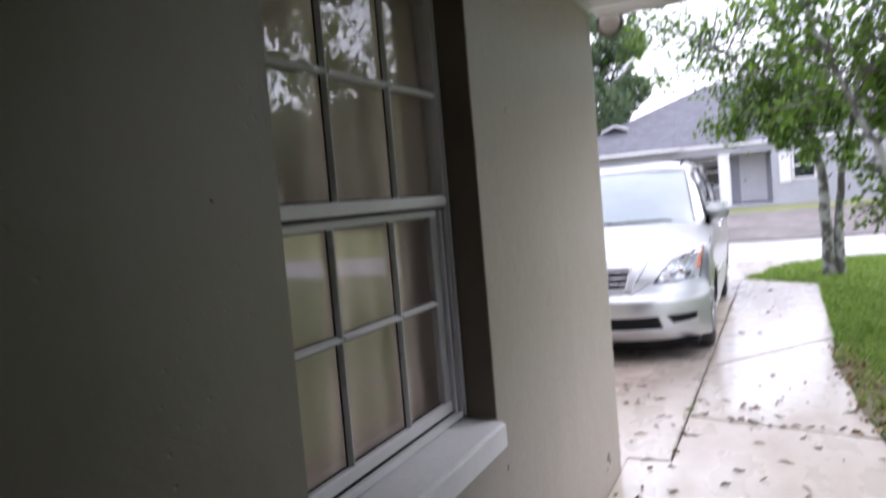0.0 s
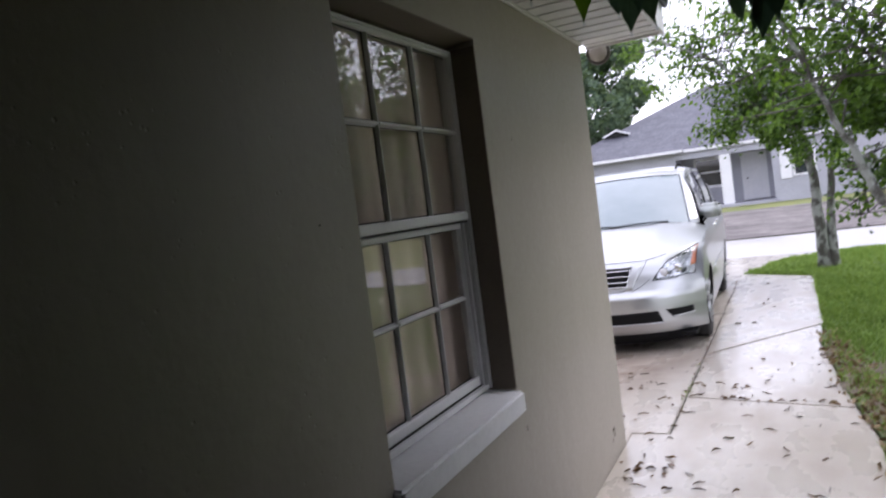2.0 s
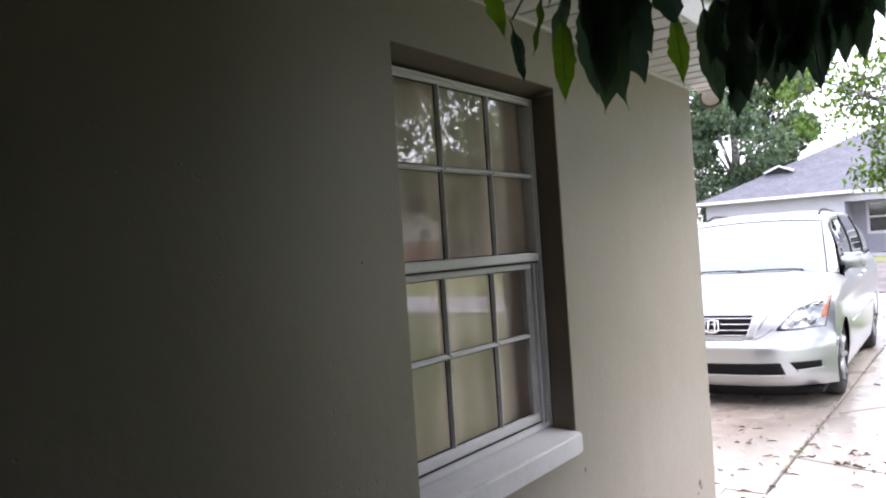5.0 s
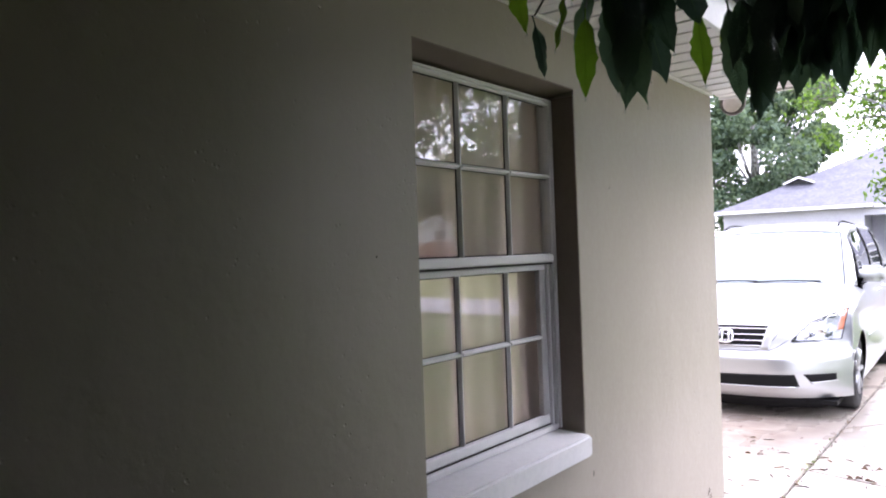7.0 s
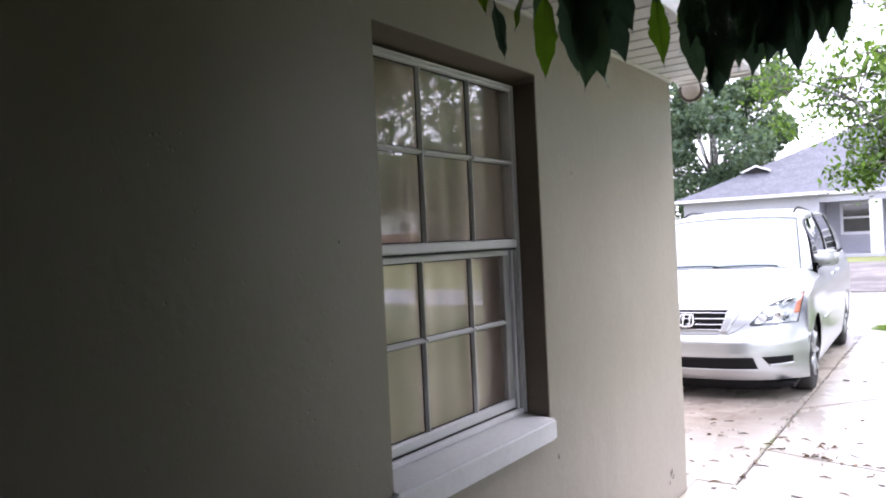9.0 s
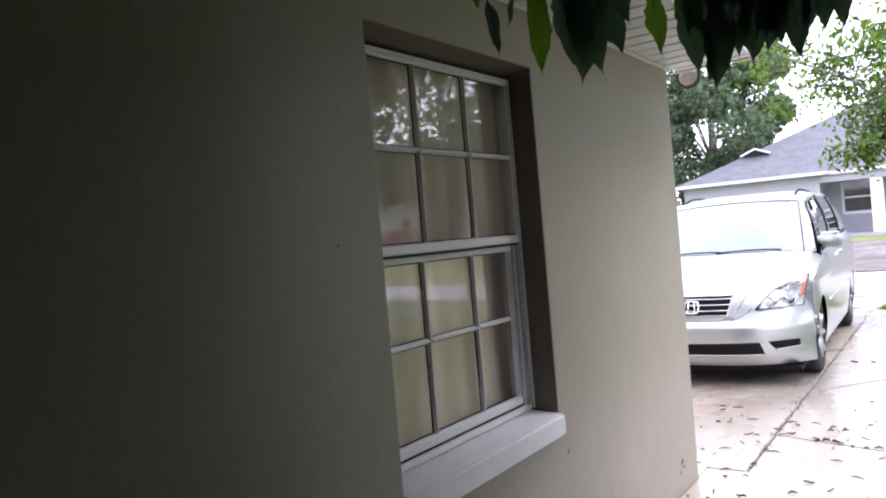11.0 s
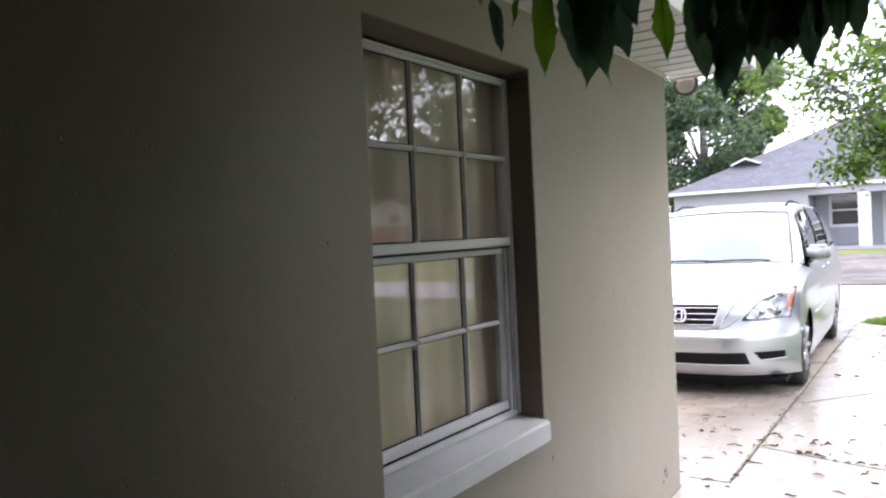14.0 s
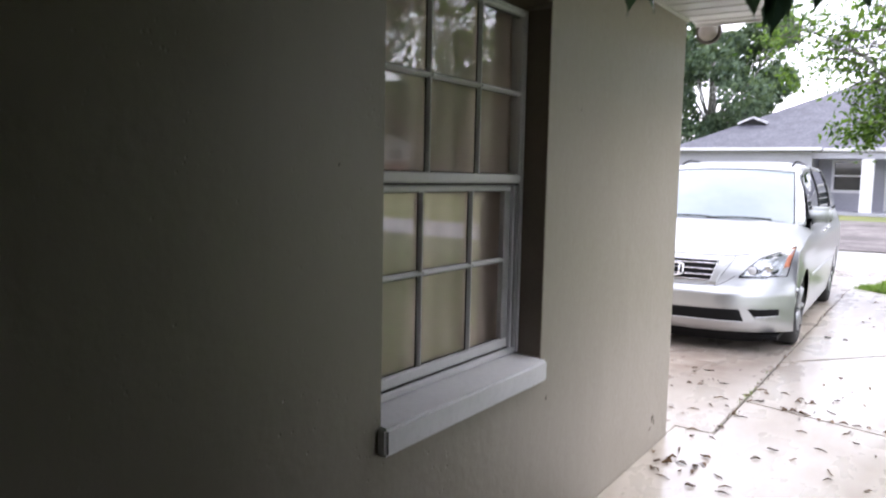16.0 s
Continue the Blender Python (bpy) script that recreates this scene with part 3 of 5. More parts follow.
bm = bmesh.new()
grid(bm, lambda u, v: (u, v + (0.08 * (u - 1) if v < 19.5 else 0.0), -0.108 if v < 21 else -0.108 + min(1.0, (v - 21) / 11) * 0.36), span(-16, 9, 10), [17.7, 19.2, 21, 23, 25, 27.6, 28.2])
thicken(bm, 0.02)
tagged(part("yard_soil", bm, SOIL), "bare brown soil strip of the front yard over the road", "soil", kind="structure")

# driveway slabs with open joints between them
driveway = thing("driveway", "pale wet concrete driveway and path with dirty joints", "driveway", kind="structure")


def slab(name, outline, z=0.0):
    """A cast slab from its outline (x, y, drop)."""
    bm = bmesh.new()
    f = bm.faces.new([bm.verts.new((x, y, z - d)) for x, y, d in outline])
    if f.normal.z < 0:
        f.normal_flip()
    low = bmesh.ops.extrude_face_region(bm, geom=[f])["geom"]
    for v in low:
        if isinstance(v, bmesh.types.BMVert):
            v.co.z -= 0.12
    bmesh.ops.recalc_face_normals(bm, faces=bm.faces)
    top = [e for e in bm.edges if all(v.co.z > z - 0.115 for v in e.verts)]
    bmesh.ops.bevel(bm, geom=top, offset=0.006, segments=2, affect="EDGES")
    return part(name, bm, CONCRETE, driveway)


J = 0.007
slab("slab", [(0.0, 0.62, 0), (1.34, 0.62, 0), (1.335, 1.885, 0), (1.27, 2.42, 0), (0.233, 2.70, 0), (0.233, 1.885, 0), (0.0, 1.885, 0)])
# out-of-view dark ground, added so less light bounces up onto the wall
bm = bmesh.new()
grid(bm, lambda u, v: (u, v, -0.012 + 0.012 * noise.noise(Vector((u * 3, v * 3, 0)))), span(0.002, 4.2, 30), span(-3.598, 0.61, 30))
tagged(part("unseen_dark_bed", bm, DARK_BED, None, "", True), "unseen dark ground added to cut light bounced onto the wall", "mulch bed", kind="structure")
slab("slab", [(0.233, 2.70 + J, 0), (1.27, 2.42 + J, 0), (1.20, 3.4, 0), (1.13, 4.4, 0), (1.20, 5.2, 0), (0.233, 4.03, 0)])
slab("slab", [(0.233, 4.05, -0.004), (1.20, 5.225, -0.004), (1.21, 8.78, 0), (0.285, 9.5, 0), (0.233, 9.5, 0)])
slab("slab", [(-5.2, CORNER + 0.004, 0), (-0.002, CORNER + 0.004, 0), (-0.002, 1.896, 0), (0.219, 1.896, 0), (0.219, 7.6, 0), (-5.2, 7.6, 0)])
slab("slab", [(-5.2, 7.61, 0), (0.219, 7.61, 0), (0.28, 9.52, 0.01), (0.75, 11.5, 0.05), (1.8, 12.95, 0.10), (-6.6, 12.95, 0.10)])
part("joint_fill", boxes((-5.1, 1.1, 0.7, 9.4, -0.125, -0.012)), JOINT, driveway)

# near lawn, one sheet up to the path's edge
EDGE = [(-8, 4.25), (0.60, 4.25), (0.64, 1.35), (1.9, 1.35), (2.45, 1.28), (3.4, 1.215), (4.4, 1.145), (5.2, 1.215), (8.75, 1.225), (8.8, 1.20), (9.5, 0.295), (11.5, 0.765), (12.9, 1.85)]


def lawn_height(x, y):
    base = 0.004 - 0.11 * max(0.0, (y - 8.0) / 5.0) ** 1.3 if y > 8 else 0.004
    return base + 0.02 * noise.noise(Vector((x * 0.9, y * 0.9, 0.3))) * min(1.0, (x - lerp_table(EDGE, y)) * 2)


bm = bmesh.new()
ys_l = span(-8, 0, 8) + [0.4, 0.58, 0.60, 0.64, 0.7] + span(0.8, 12.88, 76)
rows = []
for yy in ys_l:
    e = lerp_table(EDGE, yy)
    rows.append([bm.verts.new((e + (45 - e) * u ** 3, yy, lawn_height(e + (45 - e) * u ** 3, yy))) for u in span(0, 1, 40)])
for a, b in zip(rows, rows[1:]):
    for k in range(40):
        bm.faces.new((a[k], a[k + 1], b[k + 1], b[k]))
tagged(part("lawn", bm, LAWN, None, "", True), "short green lawn beside the path, with a worn patch", "lawn", kind="structure")


def worn_patch(x, y, rx, ry, seed):
    r = random.Random(seed)
    bm = bmesh.new()
    hub = bm.verts.new((x, y, lawn_height(x, y) + 0.010))
    ring = []
    for k in range(28):
        a = k / 28 * 2 * math.pi
        m = r.uniform(0.75, 1.15)
        px, py = x + rx * m * math.cos(a), y + ry * m * math.sin(a)
        ring.append(bm.verts.new((px, py, lawn_height(px, py) + 0.005)))
    for p, q in zip(ring, ring[1:] + ring[:1]):
        bm.faces.new((hub, p, q))
    tagged(part("worn_patch", bm, WORN, None, "", True), "bare brown earth showing through the lawn", "bare earth", kind="structure")


worn_patch(1.80, 3.35, 0.55, 0.24, 3)
worn_patch(1.38, 3.05, 0.16, 0.45, 4)
worn_patch(1.27, 3.95, 0.12, 0.50, 5)
worn_patch(1.46, 2.35, 0.13, 0.30, 6)


def grass():
    r = np.random.default_rng(5)
    n = 90000
    y = r.uniform(0.6, 12.8, n)
    x = np.interp(y, [e[0] for e in EDGE], [e[1] for e in EDGE]) + r.exponential(1.6, n) - 0.02
    bare = np.exp(-(((x - 1.75) / 0.55) ** 2 + ((y - 3.35) / 0.35) ** 2)) + 0.5 * np.exp(-(((x - 1.5) / 0.3) ** 2 + ((y - 2.6) / 0.4) ** 2))
    edge = x - np.interp(y, [e[0] for e in EDGE], [e[1] for e in EDGE])
    patchy = 0.5 + 0.5 * np.sin(x * 5.3 + 1.7 * np.sin(y * 2.9)) * np.sin(y * 4.1 + 1.3 * np.sin(x * 3.7))
    bare = np.maximum(bare, (y < 4.9) * np.clip(1.15 - edge / (0.12 + 0.22 * patchy), 0, 1))
    keep = (r.uniform(size=n) > bare * 0.88) & (x < 9) & (np.hypot(x - 1.86, y - 4.93) > 0.13) & (np.hypot(x - 1.43, y - 9.75) > 0.2)
    x, y = x[keep], y[keep]
    n = len(x)
    z = np.where(y > 8, 0.004 - 0.11 * np.maximum(0, (y - 8) / 5) ** 1.3, 0.004) - 0.012
    h = r.uniform(0.02, 0.065, n) * (1 + 0.5 * np.sin(x * 3.1 + y * 2.3) ** 2)
    a = r.uniform(0, 6.283, n)
    w = 0.0028 + 0.0004 * y
    lean = r.normal(0, 0.5, (n, 2)) * h[:, None]
    base = np.stack([x, y, z], 1)
    d = np.stack([np.cos(a) * w, np.sin(a) * w, np.zeros(n)], 1)
    tip = base + np.stack([lean[:, 0], lean[:, 1], h], 1)
    mid = base + np.stack([lean[:, 0] * 0.3, lean[:, 1] * 0.3, h * 0.6], 1)
    verts = np.stack([base - d, base + d, mid + d * 0.8, mid - d * 0.8, tip], 1).reshape(-1, 3)
    k = np.arange(n)[:, None] * 5
    faces = np.concatenate([k + [0, 1, 2], k + [0, 2, 3], k + [3, 2, 4]], 1).reshape(-1, 3)
    ob = raw_mesh("grass", verts, faces, BLADE)
    return tagged(ob, "short wet green grass blades of the lawn", "grass", kind="stuff")


grass()

# ---- the minivan ----
CX, CY = -0.69, 4.02            # the middle of its nose
van = thing("minivan", "silver minivan parked on the driveway, wet from rain", "car", at=(CX, CY, 0))
van.rotation_euler = (0, 0, radians(1.7))
NOSE = [(0.18, 0.085), (0.22, 0.045), (0.28, 0.018), (0.42, 0.0), (0.52, 0.005), (0.555, 0.03), (0.57, 0.05), (0.64, 0.082), (0.72, 0.112), (0.80, 0.15), (0.86, 0.20), (0.90, 0.25), (0.96, 0.345)]
SIDE = [(0.16, 0.89), (0.22, 0.925), (0.40, 0.955), (0.62, 0.972), (0.80, 0.975), (0.95, 0.962), (1.06, 0.94), (1.14, 0.905)]


def nose_round(x):
    return 0.47 * (abs(x) / 0.96) ** 3.4


def top_of_nose(x):
    return 0.845 + 0.09 * max(0.0, min(1.0, (abs(x) - 0.45) / 0.45)) ** 1.2


def fascia_at(x, z, out=0.0):
    """A point of the front, pushed out by some distance."""
    slope = 0.47 * 3.4 / 0.96 * (abs(x) / 0.96) ** 2.4 * (1 if x > 0 else -1)
    w = Vector((slope, -1.0, 0)).normalized()
    return Vector((x, lerp_table(NOSE, z) * (1 - 0.8 * (abs(x) / 0.96) ** 5 * (1 if z < 0.6 else max(0.0, 1 - (z - 0.6) / 0.15))) + nose_round(x), z)) + out * w


NX = 0.945
xs_f = [-NX + 2 * NX * k / 60 for k in range(61)]
bm = bmesh.new()
grid(bm, lambda x, v: fascia_at(x, 0.19 + v * (top_of_nose(x) - 0.19)), xs_f, span(0, 1, 40))
part("front_bumper", bm, CAR_PAINT, van, "silver front bumper and fascia", True)


def hood_at(x, s):
    f = fascia_at(x, top_of_nose(x))
    back = 1.20 + 0.26 * (abs(x) / 0.9) ** 2
    y = f.y + s * (back - f.y)
    zc = f.z + (1.115 - 0.035 * (abs(x) / 0.9) ** 3 - f.z) * (1 - (1 - s) ** 1.55)
    edge = max(0.0, (abs(x) - 0.78) / 0.165)
    return Vector((x, y, zc - 0.05 * edge ** 2 * s + 0.012 * math.exp(-((abs(x) - 0.52) / 0.06) ** 2) * s))


bm = bmesh.new()
grid(bm, hood_at, xs_f, span(0, 1, 24))
part("hood", bm, CAR_PAINT, van, "silver bonnet beaded with rain", True)
WHEELS = (0.87, 3.87)
ARCH = 0.365


def side_top(u):
    return lerp_table([(0.45, 0.90), (0.6, 0.935), (0.9, 1.0), (1.45, 1.04), (1.6, 1.10), (2.2, 1.135), (4.6, 1.19), (5.1, 1.2)], u)


def side_at(u, z):
    tail = 0.10 * max(0.0, (u - 4.2) / 0.9) ** 2
    lead = 0.03 * max(0.0, (0.75 - u) / 0.3) ** 2
    top = side_top(u)
    tuck = 0.06 * max(0.0, (z - top + 0.1) / 0.1) ** 2 if u > 1.4 else 0.0
    crease = 0.010 * math.exp(-((z - 0.86 - 0.02 * u) / 0.035) ** 2)
    return lerp_table(SIDE, z) - tail - lead + crease * 0.8 - tuck * 0.3


def flank(sign):
    bm = bmesh.new()
    us, vs = span(0.46, 5.05, 110), span(0, 1, 30)
    verts, gone = [], set()
    for i, u in enumerate(us):
        row = []
        for j, v in enumerate(vs):
            z = 0.19 + v * (side_top(u) - 0.19)
            y = u
            for w in WHEELS:
                d = Vector((y - w, z - 0.345))
                if d.length < ARCH:
                    if d.length < ARCH - 0.055:
                        gone.add((i, j))
                    d = d.normalized() * ARCH if d.length > 1e-4 else Vector((0, ARCH))
                    y, z = w + d.x, 0.345 + d.y
            row.append(bm.verts.new((sign * side_at(y, max(z, 0.17)), y, z)))
        verts.append(row)
    for i in range(110):
        for j in range(30):
            ids = [(i, j), (i + 1, j), (i + 1, j + 1), (i, j + 1)]
            if sum(k in gone for k in ids) < 1:
                bm.faces.new([verts[a][b] for a, b in ids])
    bmesh.ops.remove_doubles(bm, verts=bm.verts, dist=0.0005)
    thicken(bm, -0.006 * sign)
    return part("side_panel", bm, CAR_PAINT, van, "", True)


flank(1), flank(-1)
# roof, pillars, glass


def shield_at(x, s):
    """Windscreen from the cowl (s 0) to the roof (s 1); x in -1..1."""
    half = 0.885 + (0.715 - 0.885) * s
    xx = x * half
    y = 1.22 + 0.24 * x * x + s * (0.98 - 0.06 * x * x)
    z = 1.10 - 0.02 * x * x + (1.675 - 0.035 * x * x - 1.10 + 0.02 * x * x) * (1 - (1 - s) ** 1.25)
    return Vector((xx, y, z))


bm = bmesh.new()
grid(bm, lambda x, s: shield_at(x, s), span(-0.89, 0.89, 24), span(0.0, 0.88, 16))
part("windscreen", bm, PALE_WET_GLASS, van, "wet windscreen, its pale colour standing in for reflected sky", True)
bm = bmesh.new()
ring = [shield_at(0.885, s) for s in span(0, 0.87, 10)] + [shield_at(x, 0.877) for x in span(0.87, -0.87, 14)] + [shield_at(-0.885, s) for s in span(0.87, 0, 10)]
tube(bm, [p + Vector((0, -0.004, 0.004)) for p in ring], [0.0035] * len(ring), 6)
part("windscreen_seal", bm, BLACK_PLASTIC, van, "", True)
for sg in (1, -1):
    bm = bmesh.new()
    grid(bm, lambda x, s: shield_at(sg * x, s) + Vector((0, 0, 0.004)), span(0.885, 1.0, 4), span(0, 1, 14))
    thicken(bm, 0.012)
    part("a_pillar", bm, CAR_PAINT, van, "", True)


def roof_at(x, u):
    half = lerp_table([(2.1, 0.715), (2.6, 0.735), (4.0, 0.725), (4.85, 0.67)], u)
    zc = lerp_table([(2.1, 1.668), (2.35, 1.715), (2.9, 1.74), (4.0, 1.735), (4.6, 1.70), (4.9, 1.62)], u)
    return Vector((x * half, u + (0.06 * (1 - x * x) * 0 if u > 2.2 else -0.06 * (x * x)), zc - 0.065 * abs(x) ** 4))


bm = bmesh.new()
grid(bm, lambda x, s: shield_at(x, s) + Vector((0, 0, 0.003)), span(-1, 1, 24), span(0.875, 1.0, 4))
thicken(bm, 0.008)
part("roof_header", bm, CAR_PAINT, van, "", True)


def roof_skin(x, s):
    first = shield_at(x, 0.995) + Vector((0, 0, 0.004))
    p = roof_at(x, first.y + s * (4.9 - first.y))
    w = max(0.0, 1 - s / 0.16) ** 2
    return p.lerp(first, w)


bm = bmesh.new()
grid(bm, roof_skin, span(-1, 1, 30), span(0, 1, 44))
thicken(bm, 0.01)
part("roof_panel", bm, CAR_PAINT, van, "", True)


def glass_side(u, s, sg, out=0.0):
    """Upright side of the cabin from the belt (s 0) to the roof edge (s 1)."""
    low = Vector((side_at(u, side_top(u)) - 0.005, u, side_top(u)))
    uu = max(u, 2.12 - 0.02)
    half = lerp_table([(2.1, 0.715), (2.6, 0.735), (4.0, 0.725), (4.85, 0.67)], uu)
    zr = lerp_table([(2.1, 1.668), (2.35, 1.715), (2.9, 1.74), (4.0, 1.735), (4.6, 1.70), (4.9, 1.62)], uu) - 0.065
    high = Vector((half, u + 0.0, zr))
    p = low.lerp(high, s)
    p.x += 0.03 * math.sin(math.pi * s) + out
    return Vector((sg * p.x, p.y, p.z))


for sg in (1, -1):
    bm = bmesh.new()
    grid(bm, lambda u, s: glass_side(max(u, 1.47 + 0.70 * s), s, sg, -0.004), span(1.47, 4.85, 60), span(0, 1, 12))
    bmesh.ops.remove_doubles(bm, verts=bm.verts, dist=0.0004)
    part("side_glass", bm, CAR_GLASS, van, "dark tinted side windows", True)
    for u0, u1, m, nm in ((2.63, 2.73, BLACK_PLASTIC, "b_pillar"), (3.72, 3.84, BLACK_PLASTIC, "c_pillar"), (4.70, 4.86, CAR_PAINT, "d_pillar")):
        bm = bmesh.new()
        grid(bm, lambda u, s: glass_side(u + (0.10 * s if nm != "d_pillar" else -0.04 * s), s, sg, 0.003), span(u0, u1, 2), span(0, 1, 10))
        thicken(bm, 0.006)
        part(nm, bm, m, van, "", True)
    bm = bmesh.new()
    grid(bm, lambda u, s: glass_side(max(u, 1.47 + 0.70 * s), s, sg, 0.002), span(1.5, 4.85, 50), [0.93, 1.0])
    thicken(bm, 0.008)
    part("roof_side_rail", bm, CAR_PAINT, van, "", True)
    bm = bmesh.new()
    tube(bm, [glass_side(1.55, 0.0, sg, 0.012)] + [glass_side(u, 0.0, sg, 0.012) for u in span(1.8, 4.8, 8)], [0.009] * 10, 6)
    part("belt_moulding", bm, BLACK_PLASTIC, van, "", True)
    # roof rack rail on its feet
    bm = bmesh.new()
    tube(bm, [(sg * 0.60, 2.40, 1.672), (sg * 0.60, 2.56, 1.712)] + [(sg * (0.60 - 0.01 * k), 2.74 + 0.40 * k, 1.738 - 0.003 * k * k) for k in range(5)] + [(sg * 0.555, 4.42, 1.70)], [0.011, 0.012, 0.010, 0.009, 0.009, 0.009, 0.010, 0.012], 8)
    part("roof_rail", bm, BLACK_PLASTIC, van, "thin dark roof rack rail", True)
    # mirror
    bm = bmesh.new()
    box(bm, sg * 0.985 - 0.115, sg * 0.985 + 0.115, 1.60, 1.76, 1.095, 1.265)
    for v in bm.verts:
        if v.co.y < 1.65:
            v.co.x = sg * 0.985 + (v.co.x - sg * 0.985) * 0.9
            v.co.z = 1.18 + (v.co.z - 1.18) * 0.86
    bmesh.ops.bevel(bm, geom=list(bm.edges), offset=0.036, segments=4, affect="EDGES")
    mirror = part("mirror", bm, MIRROR_PAINT, van, "silver door mirror", True)
    bm = bmesh.new()
    tube(bm, [(sg * 0.86, 1.70, 1.10), (sg * 0.93, 1.69, 1.12)], [0.035, 0.03], 8)
    part("mirror_arm", bm, BLACK_PLASTIC, mirror, "", True)
    bm = bmesh.new()
    box(bm, sg * 0.985 - 0.095, sg * 0.985 + 0.095, 1.757, 1.764, 1.11, 1.25, 0.003)
    part("mirror_glass", bm, CHROME, mirror)
    # door handles, seams, sill moulding
    for u, z in ((2.42, 0.985), (2.92, 1.0)):
        bm = bmesh.new()
        x = sg * (side_at(u, z) + 0.018)
        tube(bm, [(x - sg * 0.02, u - 0.10, z), (x, u - 0.07, z + 0.004), (x, u + 0.07, z + 0.006), (x - sg * 0.02, u + 0.10, z + 0.002)], [0.012, 0.015, 0.015, 0.012], 8)
        part("door_handle", bm, CHROME, van, "chrome door handle", True)
    for u in (1.48, 2.68, 3.70):
        bm = bmesh.new()
        tube(bm, [(sg * (side_at(u, z) + 0.0012), u, z) for z in span(0.30, side_top(u) - 0.01, 12)], [0.0035] * 13, 4)
        part("door_seam", bm, BLACK_PLASTIC, van)
    bm = bmesh.new()
    tube(bm, [(sg * (side_at(u, 0.62) + 0.004), u, 0.60 + 0.008 * u) for u in span(1.35, 3.45, 10)], [0.014] * 11, 6)
    part("side_moulding", bm, CAR_PAINT, van, "", True)
    # headlamp: bowl, lamps, clear cover, amber marker
    lampset = new("headlamp")
    lampset.parent = van
    tagged(lampset, "clear headlamp with chrome bowl and amber corner")

    def lamp_at(a, b, out):
        """a: inner to outer, b: lower to upper."""
        lo = Vector((0.525 + 0.345 * a, 0.675 + 0.005 * a))
        hi = Vector((0.655 + 0.245 * a, 0.835 + 0.092 * a - 0.01 * (1 - a)))
        p = lo.lerp(hi, b)
        return fascia_at(sg * p.x, p.y, out)

    bm = bmesh.new()
    grid(bm, lambda a, b: lamp_at(a, b, 0.003 + 0.006 * math.sin(a * 22) * math.sin(b * 9)), span(0, 1.0, 20), span(0, 1, 8))
    part("reflector", bm, HEADLAMP, lampset, "", True)
    bm = bmesh.new()
    grid(bm, lambda a, b: lamp_at(a, b, 0.006), span(0.87, 1.0, 6), span(0.30, 0.97, 8))
    thicken(bm, 0.008)
    part("amber_marker", bm, AMBER, lampset, "amber corner lamp", True)
    bm = bmesh.new()
    ring = [lamp_at(a, 0, 0.006) for a in span(0, 1, 8)] + [lamp_at(1, b, 0.006) for b in span(0.1, 1, 5)] + [lamp_at(a, 1, 0.006) for a in span(0.95, 0, 8)] + [lamp_at(0, b, 0.006) for b in span(0.9, 0, 3)]
    tube(bm, ring, [0.0045] * len(ring), 5)
    part("lamp_gasket", bm, BLACK_PLASTIC, lampset, "", True)
    for a, b, r in ((0.17, 0.30, 0.040), (0.52, 0.34, 0.042)):
        c = lamp_at(a, b, 0.004)
        bm = bmesh.new()
        disc_stack(bm, c, [(-0.010, r * 1.0), (-0.013, r * 1.07), (-0.004, r * 1.12), (0.012, r * 1.12)], 20, "y")
        part("lamp_ring", bm, CAR_GLASS if a < 0.4 else HEADLAMP, lampset, "", True)
        bm = bmesh.new()
        disc_stack(bm, c, [(-0.026, r * 0.45), (-0.021, r * 0.82), (-0.006, r), (0.012, r)], 20, "y")
        part("lamp_lens", bm, FAR_WHITE if a < 0.4 else CHROME, lampset, "", True)
    for a0, a1, b0, b1, k in ((0.16, 0.44, 0.86, 0.93, 1), (0.50, 0.80, 0.83, 0.91, 1), (0.30, 0.42, 0.12, 0.34, 0), (0.62, 0.78, 0.10, 0.26, 0), (0.02, 0.07, 0.08, 0.22, 0)):
        bm = bmesh.new()
        grid(bm, lambda a, b: lamp_at(a0 + (a1 - a0) * a, b0 + (b1 - b0) * b + 0.03 * math.sin(a * 9), 0.009), span(0, 1, 8), span(0, 1, 2))
        thicken(bm, 0.003)
        part("lamp_trim", bm, CAR_GLASS, lampset, "dark trim inside the lamp", True)
    bm = bmesh.new()
    grid(bm, lambda a, b: lamp_at(a, b, 0.020 - 0.012 * (2 * b - 1) ** 4), span(0.0, 0.86, 16), span(0.0, 1.0, 8))
    cover = part("lamp_cover", bm, LAMP_CLEAR, lampset, "clear curved lamp cover", True)
    cover.visible_shadow = False
    bm = bmesh.new()
    tube(bm, [lamp_at(a, -0.07, 0.004) for a in span(0.02, 0.62, 8)], [0.004] * 9, 5)
    part("lamp_seam", bm, BLACK_PLASTIC, lampset)
    # fog lamp pocket
    bm = bmesh.new()
    grid(bm, lambda a, b: fascia_at(sg * (0.615 + 0.05 * (1 - b) + a * (0.225 - 0.05 * (1 - b))), 0.332 + 0.068 * b + 0.012 * a * (1 - b), 0.003), span(0, 1, 10), span(0, 1, 5))
    thicken(bm, 0.004)
    part("fog_lamp_pocket", bm, BLACK_PLASTIC, van, "", True)
    bm = bmesh.new()
    tube(bm, [fascia_at(sg * (0.665 + 0.18 * a), 0.326 + 0.012 * a, 0.006) for a in span(0, 1, 8)], [0.008] * 9, 6)
    part("pocket_lip", bm, CAR_PAINT, van, "", True)

